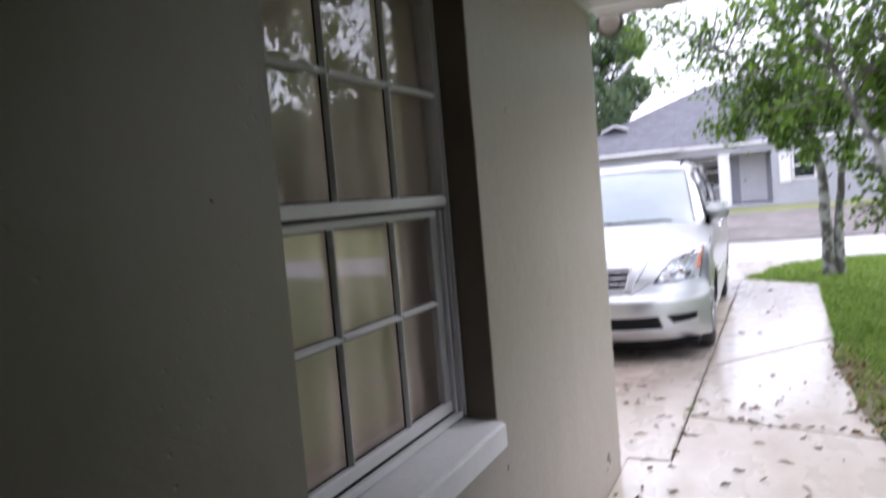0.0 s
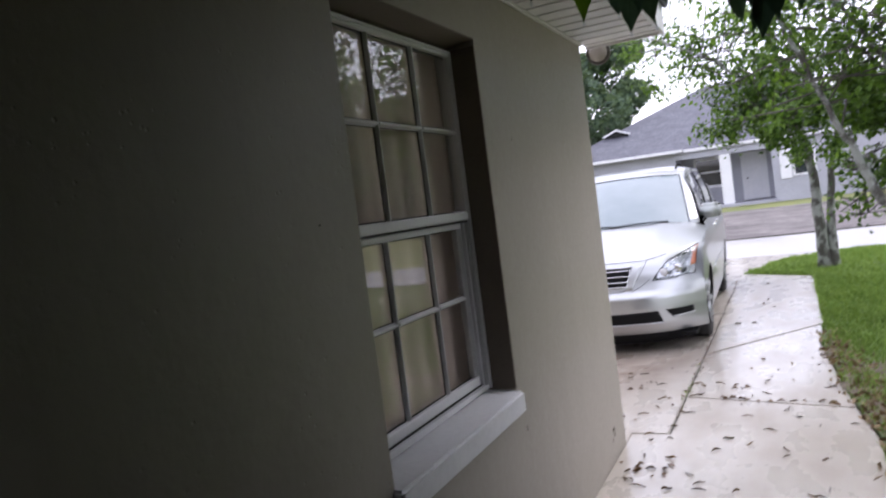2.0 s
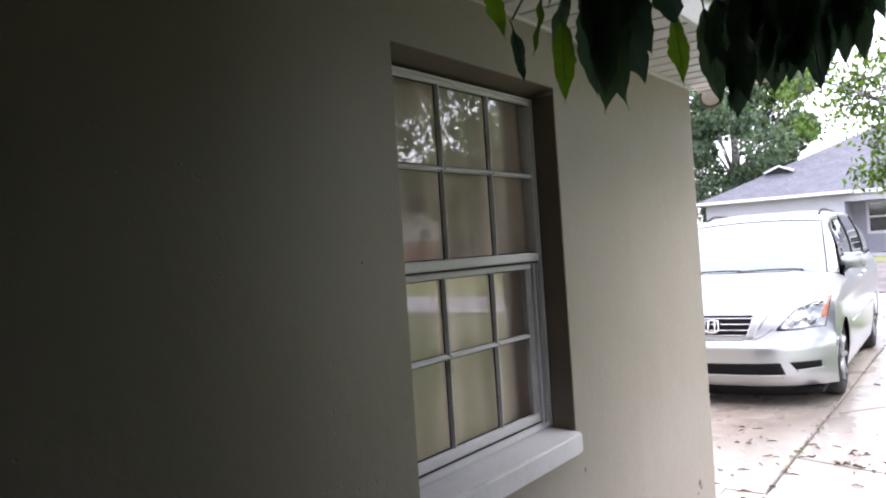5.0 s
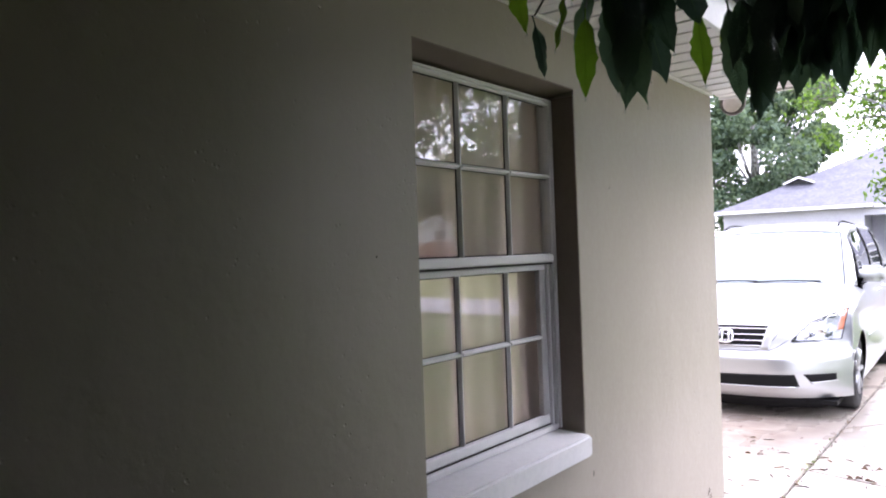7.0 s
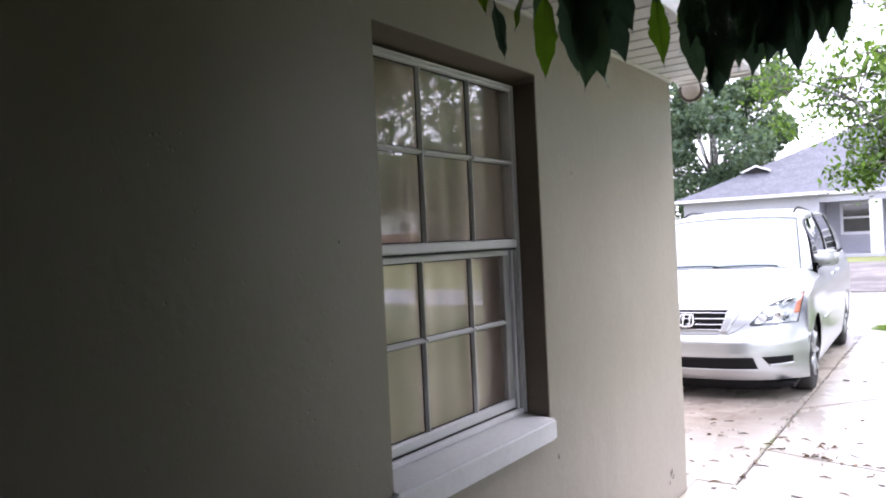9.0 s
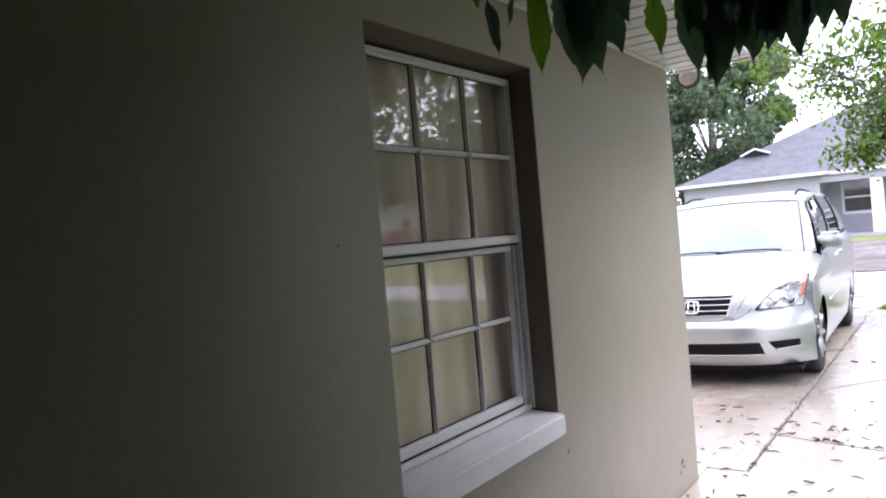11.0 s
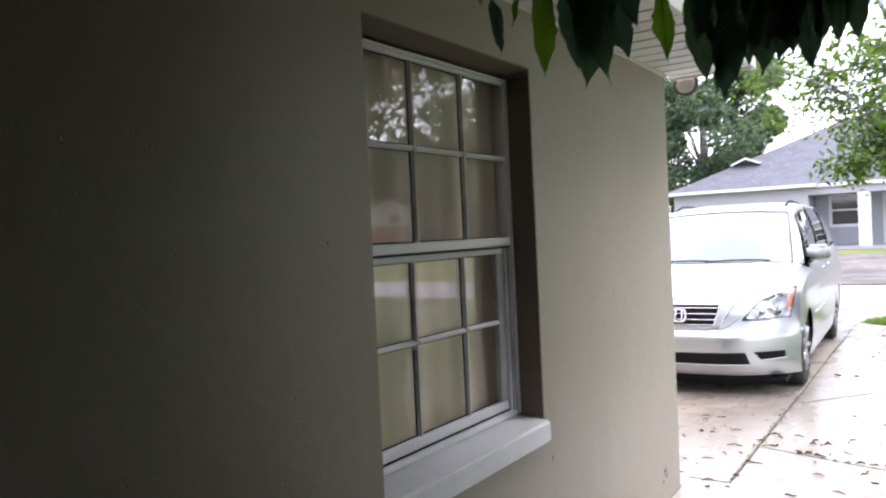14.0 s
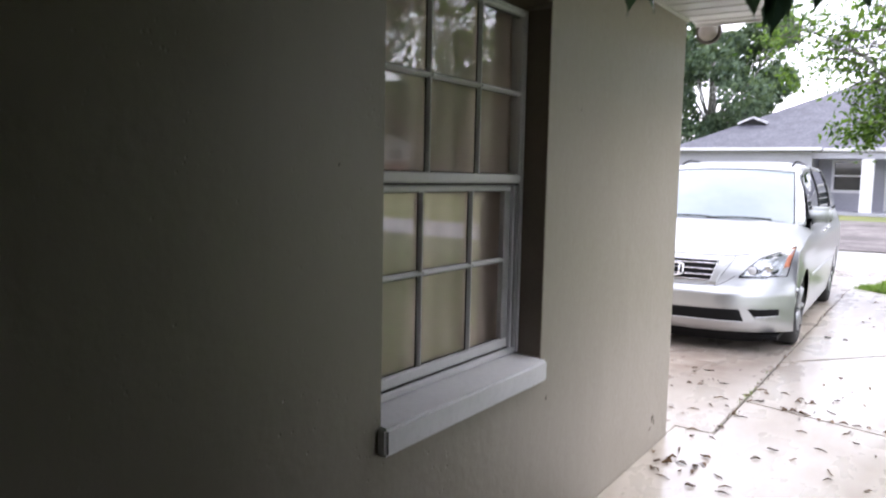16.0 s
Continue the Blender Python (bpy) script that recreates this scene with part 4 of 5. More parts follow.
# upper grille with bright bars, emblem, lower intake
bm = bmesh.new()
grid(bm, lambda x, v: fascia_at(x, 0.628 + v * 0.172, 0.003), span(-0.335, 0.335, 20), span(0, 1, 6))
thicken(bm, 0.004)
grille = part("grille", bm, BLACK_PLASTIC, van, "black grille with chrome bars", True)
for z, half in ((0.632, 0.30), (0.674, 0.315), (0.724, 0.33), (0.774, 0.345), (0.803, 0.35)):
    bm = bmesh.new()
    edge_bar = z in (0.632, 0.803)
    grid(bm, lambda x, v: fascia_at(x, z + (v - 0.5) * (0.012 if edge_bar else 0.015), 0.008 + 0.010 * math.sin(math.pi * v)), span(-half, half, 20), span(0, 1, 4))
    thicken(bm, 0.004)
    part("grille_bar", bm, CHROME, grille, "", True)
for sg in (1, -1):
    bm = bmesh.new()
    grid(bm, lambda a, v: fascia_at(sg * (0.285 + 0.055 * v + a * (0.06 + 0.035 * v)), 0.60 + 0.205 * v, 0.010), span(0, 1, 4), span(0, 1, 8))
    thicken(bm, 0.006)
    part("grille_surround", bm, CAR_PAINT, grille, "", True)
    bm = bmesh.new()
    tube(bm, [fascia_at(sg * x, z, 0.002) for x, z in ((0.0, 0.585), (0.24, 0.587), (0.33, 0.615), (0.40, 0.70), (0.46, 0.80), (0.475, 0.84))], [0.0025] * 6, 5)
    part("grille_seam", bm, BLACK_PLASTIC, grille)
    bm = bmesh.new()
    tube(bm, [fascia_at(sg * x, z, 0.001) for x, z in ((0.34, 0.585), (0.42, 0.62), (0.50, 0.68))], [0.0025] * 3, 5)
    part("bumper_seam", bm, BLACK_PLASTIC, van)
bm = bmesh.new()
ring = [fascia_at(0.062 * math.copysign(abs(math.cos(a)) ** 0.6, math.cos(a)), 0.708 + 0.052 * math.copysign(abs(math.sin(a)) ** 0.6, math.sin(a)), 0.034) for a in span(0, 2 * math.pi, 24)]
tube(bm, ring, [0.009] * len(ring), 6)
tube(bm, [fascia_at(-0.03, 0.665, 0.034), fascia_at(-0.026, 0.752, 0.034)], [0.008, 0.009], 6)
tube(bm, [fascia_at(0.03, 0.665, 0.034), fascia_at(0.026, 0.752, 0.034)], [0.008, 0.009], 6)
part("emblem", bm, CHROME, grille, "plain chrome emblem", True)
bm = bmesh.new()
grid(bm, lambda x, v: fascia_at(x * (1.03 - 0.06 * v), 0.292 + v * (0.098 + 0.012 * abs(x)), 0.003), span(-0.57, 0.57, 24), span(0, 1, 5))
thicken(bm, 0.004)
part("lower_intake", bm, BLACK_PLASTIC, van, "", True)
bm = bmesh.new()
tube(bm, [fascia_at(x, 0.286, 0.006) for x in span(-0.58, 0.58, 20)], [0.009] * 21, 6)
part("intake_lip", bm, CAR_PAINT, van, "", True)
# spoiler drawn deeper, its black also standing in for shadow under the nose
bm = bmesh.new()
grid(bm, lambda x, v: fascia_at(x, 0.095 + v * 0.10, -0.05 + 0.02 * v), span(-0.76, 0.76, 30), span(0, 1, 2))
thicken(bm, 0.01)
part("chin_spoiler_and_shadow", bm, BLACK_PLASTIC, van, "", True)
bm = bmesh.new()
tube(bm, [fascia_at(x, top_of_nose(x), 0.001) for x in span(-0.64, 0.64, 30)], [0.003] * 31, 5)
part("hood_seam", bm, BLACK_PLASTIC, van)
# wipers, cowl, underbody, tail
bm = bmesh.new()
grid(bm, lambda x, s: hood_at(x * 0.93, 1.0) + Vector((0, 0.02 * s - 0.005, -0.02 + 0.012 * s)), span(-0.9, 0.9, 24), span(0, 2.0, 2))
part("cowl", bm, BLACK_PLASTIC, van)
for a, b in ((-0.75, 0.02), (-0.02, 0.66)):
    bm = bmesh.new()
    pts = [shield_at(a + (b - a) * k / 6, 0.015 + 0.022 * math.sin(k / 6 * 2.4)) + Vector((0, -0.012, 0.014)) for k in range(7)]
    tube(bm, pts, [0.008] * 7, 6)
    part("wiper", bm, BLACK_PLASTIC, van, "", True)
part("underbody", boxes((-0.85, 0.85, 0.22, 4.95, 0.135, 0.168), (-0.74, 0.74, 0.40, 0.52, 0.17, 0.50), (-0.86, 0.86, 1.27, 3.46, 0.17, 0.9), (-0.86, 0.86, 4.27, 4.9, 0.20, 1.0), (-0.66, 0.66, 0.50, 4.3, 0.22, 0.75)), BLACK_PLASTIC, van)
bm = bmesh.new()
grid(bm, lambda x, v: Vector((x * lerp_table([(0, 0.86), (0.5, 0.88), (0.65, 0.86), (1, 0.63)], v), 5.05 - 0.0 * v - 0.10 * abs(x) ** 3 - 0.22 * max(0, v - 0.6) ** 1.2, 0.25 + v * 1.36)), span(-1, 1, 20), span(0, 1, 16))
thicken(bm, 0.01)
part("tailgate", bm, CAR_PAINT, van, "", True)
bm = bmesh.new()
grid(bm, lambda x, v: Vector((x * 0.66, 5.065 - 0.08 * abs(x) ** 3 - 0.19 * v, 1.15 + v * 0.40)), span(-0.9, 0.9, 12), span(0, 1, 6))
part("rear_glass", bm, CAR_GLASS, van)
# wheels
for sg in (1, -1):
    for w in WHEELS:
        wheel = new("wheel")
        wheel.parent = van
        wheel.location = (sg * 0.83, w, 0.345)
        bm = bmesh.new()
        disc_stack(bm, (0, 0, 0), [(-sg * 0.11, 0.22), (-sg * 0.11, 0.31), (-sg * 0.085, 0.342), (sg * 0.075, 0.345), (sg * 0.105, 0.325), (sg * 0.112, 0.27), (sg * 0.105, 0.222), (sg * 0.06, 0.215)], 40)
        part("tyre", bm, RUBBER, wheel, "", True)
        bm = bmesh.new()
        disc_stack(bm, (0, 0, 0), [(sg * 0.062, 0.216), (sg * 0.104, 0.222), (sg * 0.108, 0.214), (sg * 0.085, 0.20), (sg * 0.065, 0.195), (sg * 0.06, 0.02)], 40)
        rim = part("rim", bm, BLACK_PLASTIC, wheel, "", True)
        for k in range(7):
            a = 2 * math.pi * k / 7
            bm = bmesh.new()
            c, s = math.cos(a), math.sin(a)
            tube(bm, [(sg * 0.088, 0.03 * c, 0.03 * s), (sg * 0.098, 0.12 * c, 0.12 * s), (sg * 0.098, 0.208 * c, 0.208 * s)], [0.026, 0.020, 0.026], 8)
            part("spoke", bm, ALLOY, wheel, "", True)
        bm = bmesh.new()
        disc_stack(bm, (0, 0, 0), [(sg * 0.09, 0.045), (sg * 0.112, 0.04), (sg * 0.116, 0.02)], 20)
        part("hub_cap", bm, ALLOY, wheel, "", True)
        bm = bmesh.new()
        grid(bm, lambda a, v: Vector((sg * (0.02 + 0.07 * v), (ARCH + 0.004) * math.cos(a), (ARCH + 0.004) * math.sin(a))), span(-0.35, math.pi + 0.35, 24), span(-2.0, 1, 2))
        part("arch_liner", bm, BLACK_PLASTIC, wheel)

# ---- trees ----
def wander(start, end, n, sway, r):
    """A crooked line between two places."""
    a, b = Vector(start), Vector(end)
    pts = [a.lerp(b, k / n) + (Vector(r.normal(0, sway, 3)) if 0 < k < n else Vector((0, 0, 0))) for k in range(n + 1)]
    return pts


def tree(name, label, limbs, radii, leaves, spread, leaf, seed, twigs=5, material=None, crown_low=1.6, reach=1.0, clumps=()):
    """limbs: lines of places from the root up; twigs grow from their upper parts and carry the leaves."""
    r = np.random.default_rng(seed)
    t = thing(name, label, "tree")
    tips = []
    for line, r0 in zip(limbs, radii):
        bm = bmesh.new()
        pts = []
        for a, b in zip(line, line[1:]):
            pts += wander(a, b, 4, 0.009, r)[:-1]
        pts.append(Vector(line[-1]))
        rad = [max(0.012, r0 * (1 - 0.75 * (k / (len(pts) - 1)) ** 0.9)) for k in range(len(pts))]
        if pts[0].z < 0.1:
            rad[0] *= 1.3
        tube(bm, pts, rad, 10)
        part("trunk" if pts[0].z < 0.1 else "limb", bm, BARK, t, "", True)
        low_limb = pts[-1].z < crown_low
        for k in range(len(pts) // 3, len(pts)):
            if pts[k].z < crown_low and not low_limb:
                continue
            for _ in range(twigs):
                d = Vector(r.normal(0, 1, 3))
                d.z = abs(d.z) * 0.55 - 0.12
                d.normalize()
                ln = r.uniform(0.5, 1.25) * reach * (0.4 if low_limb else 1.0)
                mid = pts[k] + d * ln * 0.5 + Vector(r.normal(0, 0.06, 3))
                end = pts[k] + d * ln + Vector((0, 0, -0.10 * ln))
                if end.z < crown_low and not low_limb:
                    end.z = crown_low + r.uniform(0, 0.4)
                    mid.z = max(mid.z, crown_low)
                bm = bmesh.new()
                tube(bm, [pts[k], mid, end], [rad[k] * 0.33, 0.010, 0.004], 5)
                part("branch", bm, TWIG_BARK, t, "", True)
                tips += [end, mid] if low_limb else [mid, end, mid.lerp(end, 0.5)]
    tips = np.array([tuple(p) for p in tips])
    # leaves in clumps of uneven size round some of the twig ends
    heart = tips[r.random(len(tips)) < 0.34]
    heft = r.uniform(0.15, 1.0, len(heart)) ** 2
    pick = r.choice(len(heart), leaves, p=heft / heft.sum())
    clump = heart[pick] + r.normal(0, spread, (leaves, 3)) * (1.0, 1.0, 0.65)
    # dense hanging sprays, each on a branch of its own from the nearest limb
    stems = [Vector(p) for line in limbs for p in line if p[2] > 0.9]
    for x, y, z, size, count in clumps:
        end = Vector((x, y, z))
        root = min(stems, key=lambda q: (q - end).length + (1.0 if q.z < z - 0.6 else 0.0))
        bm = bmesh.new()
        tube(bm, [root, root.lerp(end, 0.5) + Vector((0, 0, 0.12)), end + Vector((0, 0, size * 0.6))], [0.011, 0.008, 0.003], 6)
        part("branch", bm, TWIG_BARK, t, "", True)
        sub = end + Vector((0, 0, 0))
        cores = np.array(sub) + r.normal(0, size * 0.7, (7, 3)) * (1, 1, 0.8)
        clump = np.concatenate([clump, cores[r.integers(0, 7, count)] + r.normal(0, size * 0.42, (count, 3))])
    leaf_sheets("crown", clump, leaf, leaf * 0.5, material or LEAF_TREE, t, seed=seed)
    return t


tree("street_tree", "slender tree with mottled grey bark standing on the lawn",
     [[(1.40, 9.75, -0.05), (1.38, 9.75, 0.7), (1.36, 9.78, 1.4), (1.20, 9.8, 2.4), (1.02, 9.75, 3.3), (0.6, 9.6, 4.6)],
      [(1.52, 9.78, -0.05), (1.53, 9.8, 0.6), (1.60, 9.8, 1.4), (1.85, 9.9, 2.5), (2.2, 10.1, 4.2)],
      [(1.30, 9.80, 1.9), (0.9, 9.4, 2.5), (0.25, 9.0, 3.2), (-0.5, 8.6, 3.6)],
      [(1.3, 9.7, 1.8), (1.0, 9.5, 2.2), (0.75, 9.3, 2.4)],
      [(1.7, 9.85, 1.7), (2.3, 9.6, 2.3), (3.2, 9.4, 3.2)]],
     [0.095, 0.08, 0.045, 0.03, 0.045], 7000, 0.16, 0.095, 11, 5, crown_low=2.1,
     clumps=[(0.40, 9.4, 2.18, 0.24, 420), (0.70, 9.3, 2.48, 0.30, 520), (0.88, 9.5, 2.02, 0.22, 330), (1.18, 9.3, 1.80, 0.20, 260), (1.40, 9.2, 2.12, 0.26, 360), (1.62, 9.5, 1.75, 0.20, 220), (-0.2, 9.3, 3.25, 0.24, 170), (-0.65, 9.2, 3.0, 0.20, 110), (1.1, 9.4, 2.8, 0.32, 420), (1.4, 9.5, 3.3, 0.34, 380), (1.68, 9.3, 3.0, 0.32, 380), (0.3, 9.5, 3.0, 0.26, 200), (0.66, 9.3, 3.7, 0.30, 170)])
tree("street_tree", "forked tree with pale lichen on grey bark beside the path",
     [[(1.885, 4.93, -0.03), (1.895, 4.93, 0.45), (1.91, 4.94, 1.0), (1.96, 4.95, 1.86), (1.99, 4.93, 2.9), (2.1, 4.8, 4.2)],
      [(1.825, 4.94, -0.03), (1.83, 4.94, 0.5), (1.825, 4.95, 1.03), (1.70, 4.95, 1.25), (1.60, 4.95, 1.55), (1.49, 4.95, 1.79), (1.30, 5.0, 2.3), (1.0, 5.1, 3.2)],
      [(1.97, 4.94, 1.95), (2.0, 4.95, 2.14), (1.81, 4.95, 2.45), (1.59, 5.0, 2.9), (1.3, 5.2, 3.6)],
      [(2.0, 4.9, 1.9), (2.6, 4.6, 2.5), (3.1, 4.2, 3.1)],
      [(1.70, 4.97, 1.26), (1.72, 5.5, 1.55), (1.72, 6.0, 1.40), (1.74, 6.2, 0.95)],
      [(2.0, 4.95, 1.5), (2.5, 5.6, 2.0), (2.9, 6.3, 2.4)],
      [(2.0, 4.9, 2.1), (2.15, 4.4, 2.6), (2.25, 3.8, 2.95)],
      [(2.0, 4.95, 2.0), (2.3, 5.0, 2.3), (2.5, 5.0, 2.6)]],
     [0.082, 0.066, 0.04, 0.04, 0.022, 0.035, 0.03, 0.03], 4600, 0.13, 0.085, 12, 4, crown_low=1.95, reach=0.7,
     clumps=[(1.64, 5.0, 2.08, 0.16, 300), (1.78, 5.1, 1.84, 0.15, 300), (1.97, 5.2, 2.0, 0.18, 340), (2.18, 5.1, 1.66, 0.18, 320), (2.2, 5.0, 2.06, 0.18, 340), (2.12, 4.7, 2.8, 0.15, 240), (2.26, 4.8, 2.5, 0.16, 260), (1.80, 5.3, 1.36, 0.12, 110), (2.3, 5.2, 1.35, 0.15, 180)])


def far_tree(name, label, at, height, radius, leaves, leaf, seed, low=0.25, slim=1.0, knots=46):
    r = np.random.default_rng(seed)
    t = thing(name, label, "tree", at=at)
    bm = bmesh.new()
    tube(bm, [(0, 0, -0.2), (0.1, 0, height * 0.3), (0.0, 0.1, height * 0.7)], [0.22 * radius / 3 * slim, 0.17 * radius / 3 * slim, 0.06 * slim], 10)
    part("trunk", bm, BARK, t, "", True)
    lumps = r.normal(0, 1, (knots, 3))
    lumps /= np.linalg.norm(lumps, axis=1)[:, None]
    lumps *= r.uniform(0.35, 1.0, (knots, 1)) ** 0.6
    lumps = lumps * (radius, radius, height * (1 - low) / 2) + (0, 0, height * (1 + low) / 2)
    for q in lumps[:14]:
        bm = bmesh.new()
        tube(bm, [(0.05, 0.0, height * 0.32), tuple(q * (0.5, 0.5, 0.7)), tuple(q)], [0.08 * slim, 0.05 * slim, 0.02 * slim], 5)
        part("limb", bm, BARK, t, "", True)
    pick = r.integers(0, knots, leaves)
    size = r.uniform(0.16, 0.34, knots) * radius
    off = r.normal(0, 1, (leaves, 3))
    off /= np.linalg.norm(off, axis=1)[:, None]
    pts = lumps[pick] + off * (size[pick] * r.uniform(0.3, 1, leaves) ** 0.4)[:, None] * (1, 1, 0.75)
    leaf_sheets("crown", pts, leaf, leaf * 0.55, LEAF_FAR, t, seed=seed)
    return t


far_tree("oak_tree", "tall dense green tree behind the house over the road", (-9.8, 40, 0.2), 13.0, 5.2, 24000, 0.32, 21, 0.12)
far_tree("oak_tree", "broad green tree beside the house over the road", (-17, 36, 0.2), 11.0, 5.0, 9000, 0.36, 22, 0.15)
far_tree("oak_tree", "green tree in the yard over the road", (9.5, 37, 0.2), 9.0, 4.2, 8000, 0.32, 23, 0.2)
far_tree("oak_tree", "green tree at the far end of the road", (22, 44, 0.2), 10.0, 5.0, 7000, 0.36, 24, 0.2)
far_tree("oak_tree", "green tree beside the far gabled house", (34, 30, 0.2), 9.0, 4.5, 6000, 0.34, 25, 0.2)
# two trees out of view, added to dim the sky mirrored in the van's side
far_tree("oak_tree", "unseen green tree added to darken what the van's side reflects", (13.5, 3.0, -0.02), 7.0, 3.4, 6000, 0.26, 29, 0.2)
far_tree("oak_tree", "unseen green tree added to darken what the van's side reflects", (15.5, 13.5, -0.02), 8.0, 3.4, 6000, 0.26, 30, 0.25)
far_tree("oak_tree", "young green tree on the side lawn", (7.4, 7.1, -0.02), 8.6, 3.6, 36000, 0.13, 26, 0.42, 0.4, 110)
for x, y, h, seed in ((19, 41, 9.0, 51), (24, 47, 10.0, 52), (30, 52, 9.5, 53), (33, 60, 10.5, 54), (45, 60, 10.0, 55), (16, 47, 9.5, 56), (50, 52, 10.0, 57), (36, 56, 10.0, 60), (40.5, 57, 9.0, 61), (43, 54, 10.0, 62)):
    far_tree("oak_tree", "dense green tree of the wood behind the gabled house", (x, y, 0.2), h, 4.6, 5200, 0.6, seed, 0.04)
far_tree("oak_tree", "dense green tree of the wood behind the gabled house", (39, 62, 0.2), 11.0, 5.0, 5200, 0.6, 58, 0.04)
far_tree("oak_tree", "tall green tree behind the gabled house", (27, 43, 0.2), 12.0, 5.0, 7000, 0.4, 27, 0.15)
far_tree("oak_tree", "tall green tree behind the gabled house", (41, 56, 0.2), 12.0, 5.5, 7000, 0.4, 28, 0.15)

# ---- the tree over the path: hanging glossy leaves close by ----
def leaf_mesh(name, length, width, bend, curl, seed, material):
    """One long pointed leaf hanging from its stalk at the origin, with midrib fold, twist and wavy, bitten rim."""
    r = np.random.default_rng(seed)
    bm = bmesh.new()
    n = 14
    rows = []
    twist = r.uniform(-0.5, 0.5)
    for k in range(n + 1):
        t = k / n
        w = width / 2 * (math.sin(math.pi * min(1.0, t * 1.02) ** 0.9) ** 0.8 if 0 < t < 1 else 0.0)
        z = -length * t
        y = bend * length * t * t
        if w < 1e-6:
            v = bm.verts.new((0, y, z))
            rows.append([v] * 5)
            continue
        row = []
        for c in (-1.0, -0.5, 0.0, 0.5, 1.0):
            ww = w * c * (1 + (r.uniform(-0.24, 0.06) if abs(c) == 1 else 0))
            lift = curl * abs(ww) * (1.2 - 0.5 * abs(c)) + 0.13 * width * abs(c) ** 2 * math.sin(t * 11 + seed * 1.7 + (2.1 if c > 0 else 0))
            a = twist * t
            row.append(bm.verts.new((ww * math.cos(a) - lift * math.sin(a), y + ww * math.sin(a) + lift * math.cos(a), z + 0.02 * abs(ww))))
        rows.append(row)
    for a, b in zip(rows, rows[1:]):
        for p in range(4):
            vs = []
            for v in (a[p], a[p + 1], b[p + 1], b[p]):
                if v not in vs:
                    vs.append(v)
            if len(vs) > 2:
                bm.faces.new(vs)
    tube(bm, [(0, 0, 0.018), (0, -0.001, 0.004), (0, bend * length * 0.25 - 0.0015, -length * 0.5), (0, bend * length * 0.7 - 0.001, -length * 0.84)], [0.0017, 0.0015, 0.0009, 0.0005], 5)
    return link_mesh(name, bm, material, True)


KINDS = ((0.135, 0.042, 0.12, 0.25), (0.165, 0.050, -0.10, 0.45), (0.115, 0.032, 0.2, 0.3), (0.145, 0.048, 0.05, 0.15))
LEAVES = [leaf_mesh("leaf", *k, n + 1, LEAF_NEAR) for n, k in enumerate(KINDS)]
YOUNG = [leaf_mesh("leaf", *k, n + 5, LEAF_YOUNG) for n, k in enumerate(KINDS)]
shade_tree = thing("overhanging_tree", "dark tree with long glossy wet leaves hanging over the path", "tree", at=(0, 0, 0))
rt = np.random.default_rng(8)
TRUNK = [(3.1, -1.6, -0.03), (3.05, -1.6, 1.0), (2.9, -1.55, 2.0), (2.5, -1.45, 2.6), (2.0, -1.4, 2.75), (1.5, -1.32, 2.52), (1.1, -1.30, 2.30), (0.82, -1.38, 2.14), (0.63, -1.39, 2.08)]
bm = bmesh.new()
tube(bm, TRUNK, [0.12, 0.10, 0.085, 0.06, 0.04, 0.02, 0.011, 0.006, 0.003], 10)
part("trunk", bm, BARK, shade_tree, "", True)
bm = bmesh.new()
tube(bm, [(2.9, -1.55, 2.0), (3.2, -1.9, 2.9), (3.0, -2.3, 4.0)], [0.08, 0.06, 0.03], 8)
part("limb", bm, BARK, shade_tree, "", True)


def hang(tip, kind, tilt, turn, size=1.0, young=False):
    """A leaf whose point hangs at tip."""
    ob = new("leaf", (YOUNG if young else LEAVES)[kind])
    rot = Euler((radians(tilt[0]), radians(tilt[1]), radians(turn))).to_matrix().to_4x4()
    length = (0.135, 0.165, 0.115, 0.145)[kind] * size
    bend = (0.12, -0.10, 0.2, 0.05)[kind]
    base = Vector(tip) - rot @ Vector((0, bend * length, -length))
    ob.matrix_basis = Matrix.Translation(base) @ rot @ Matrix.Scale(size, 4)
    ob.parent = shade_tree
    return base


stalks, TIPS = [], []
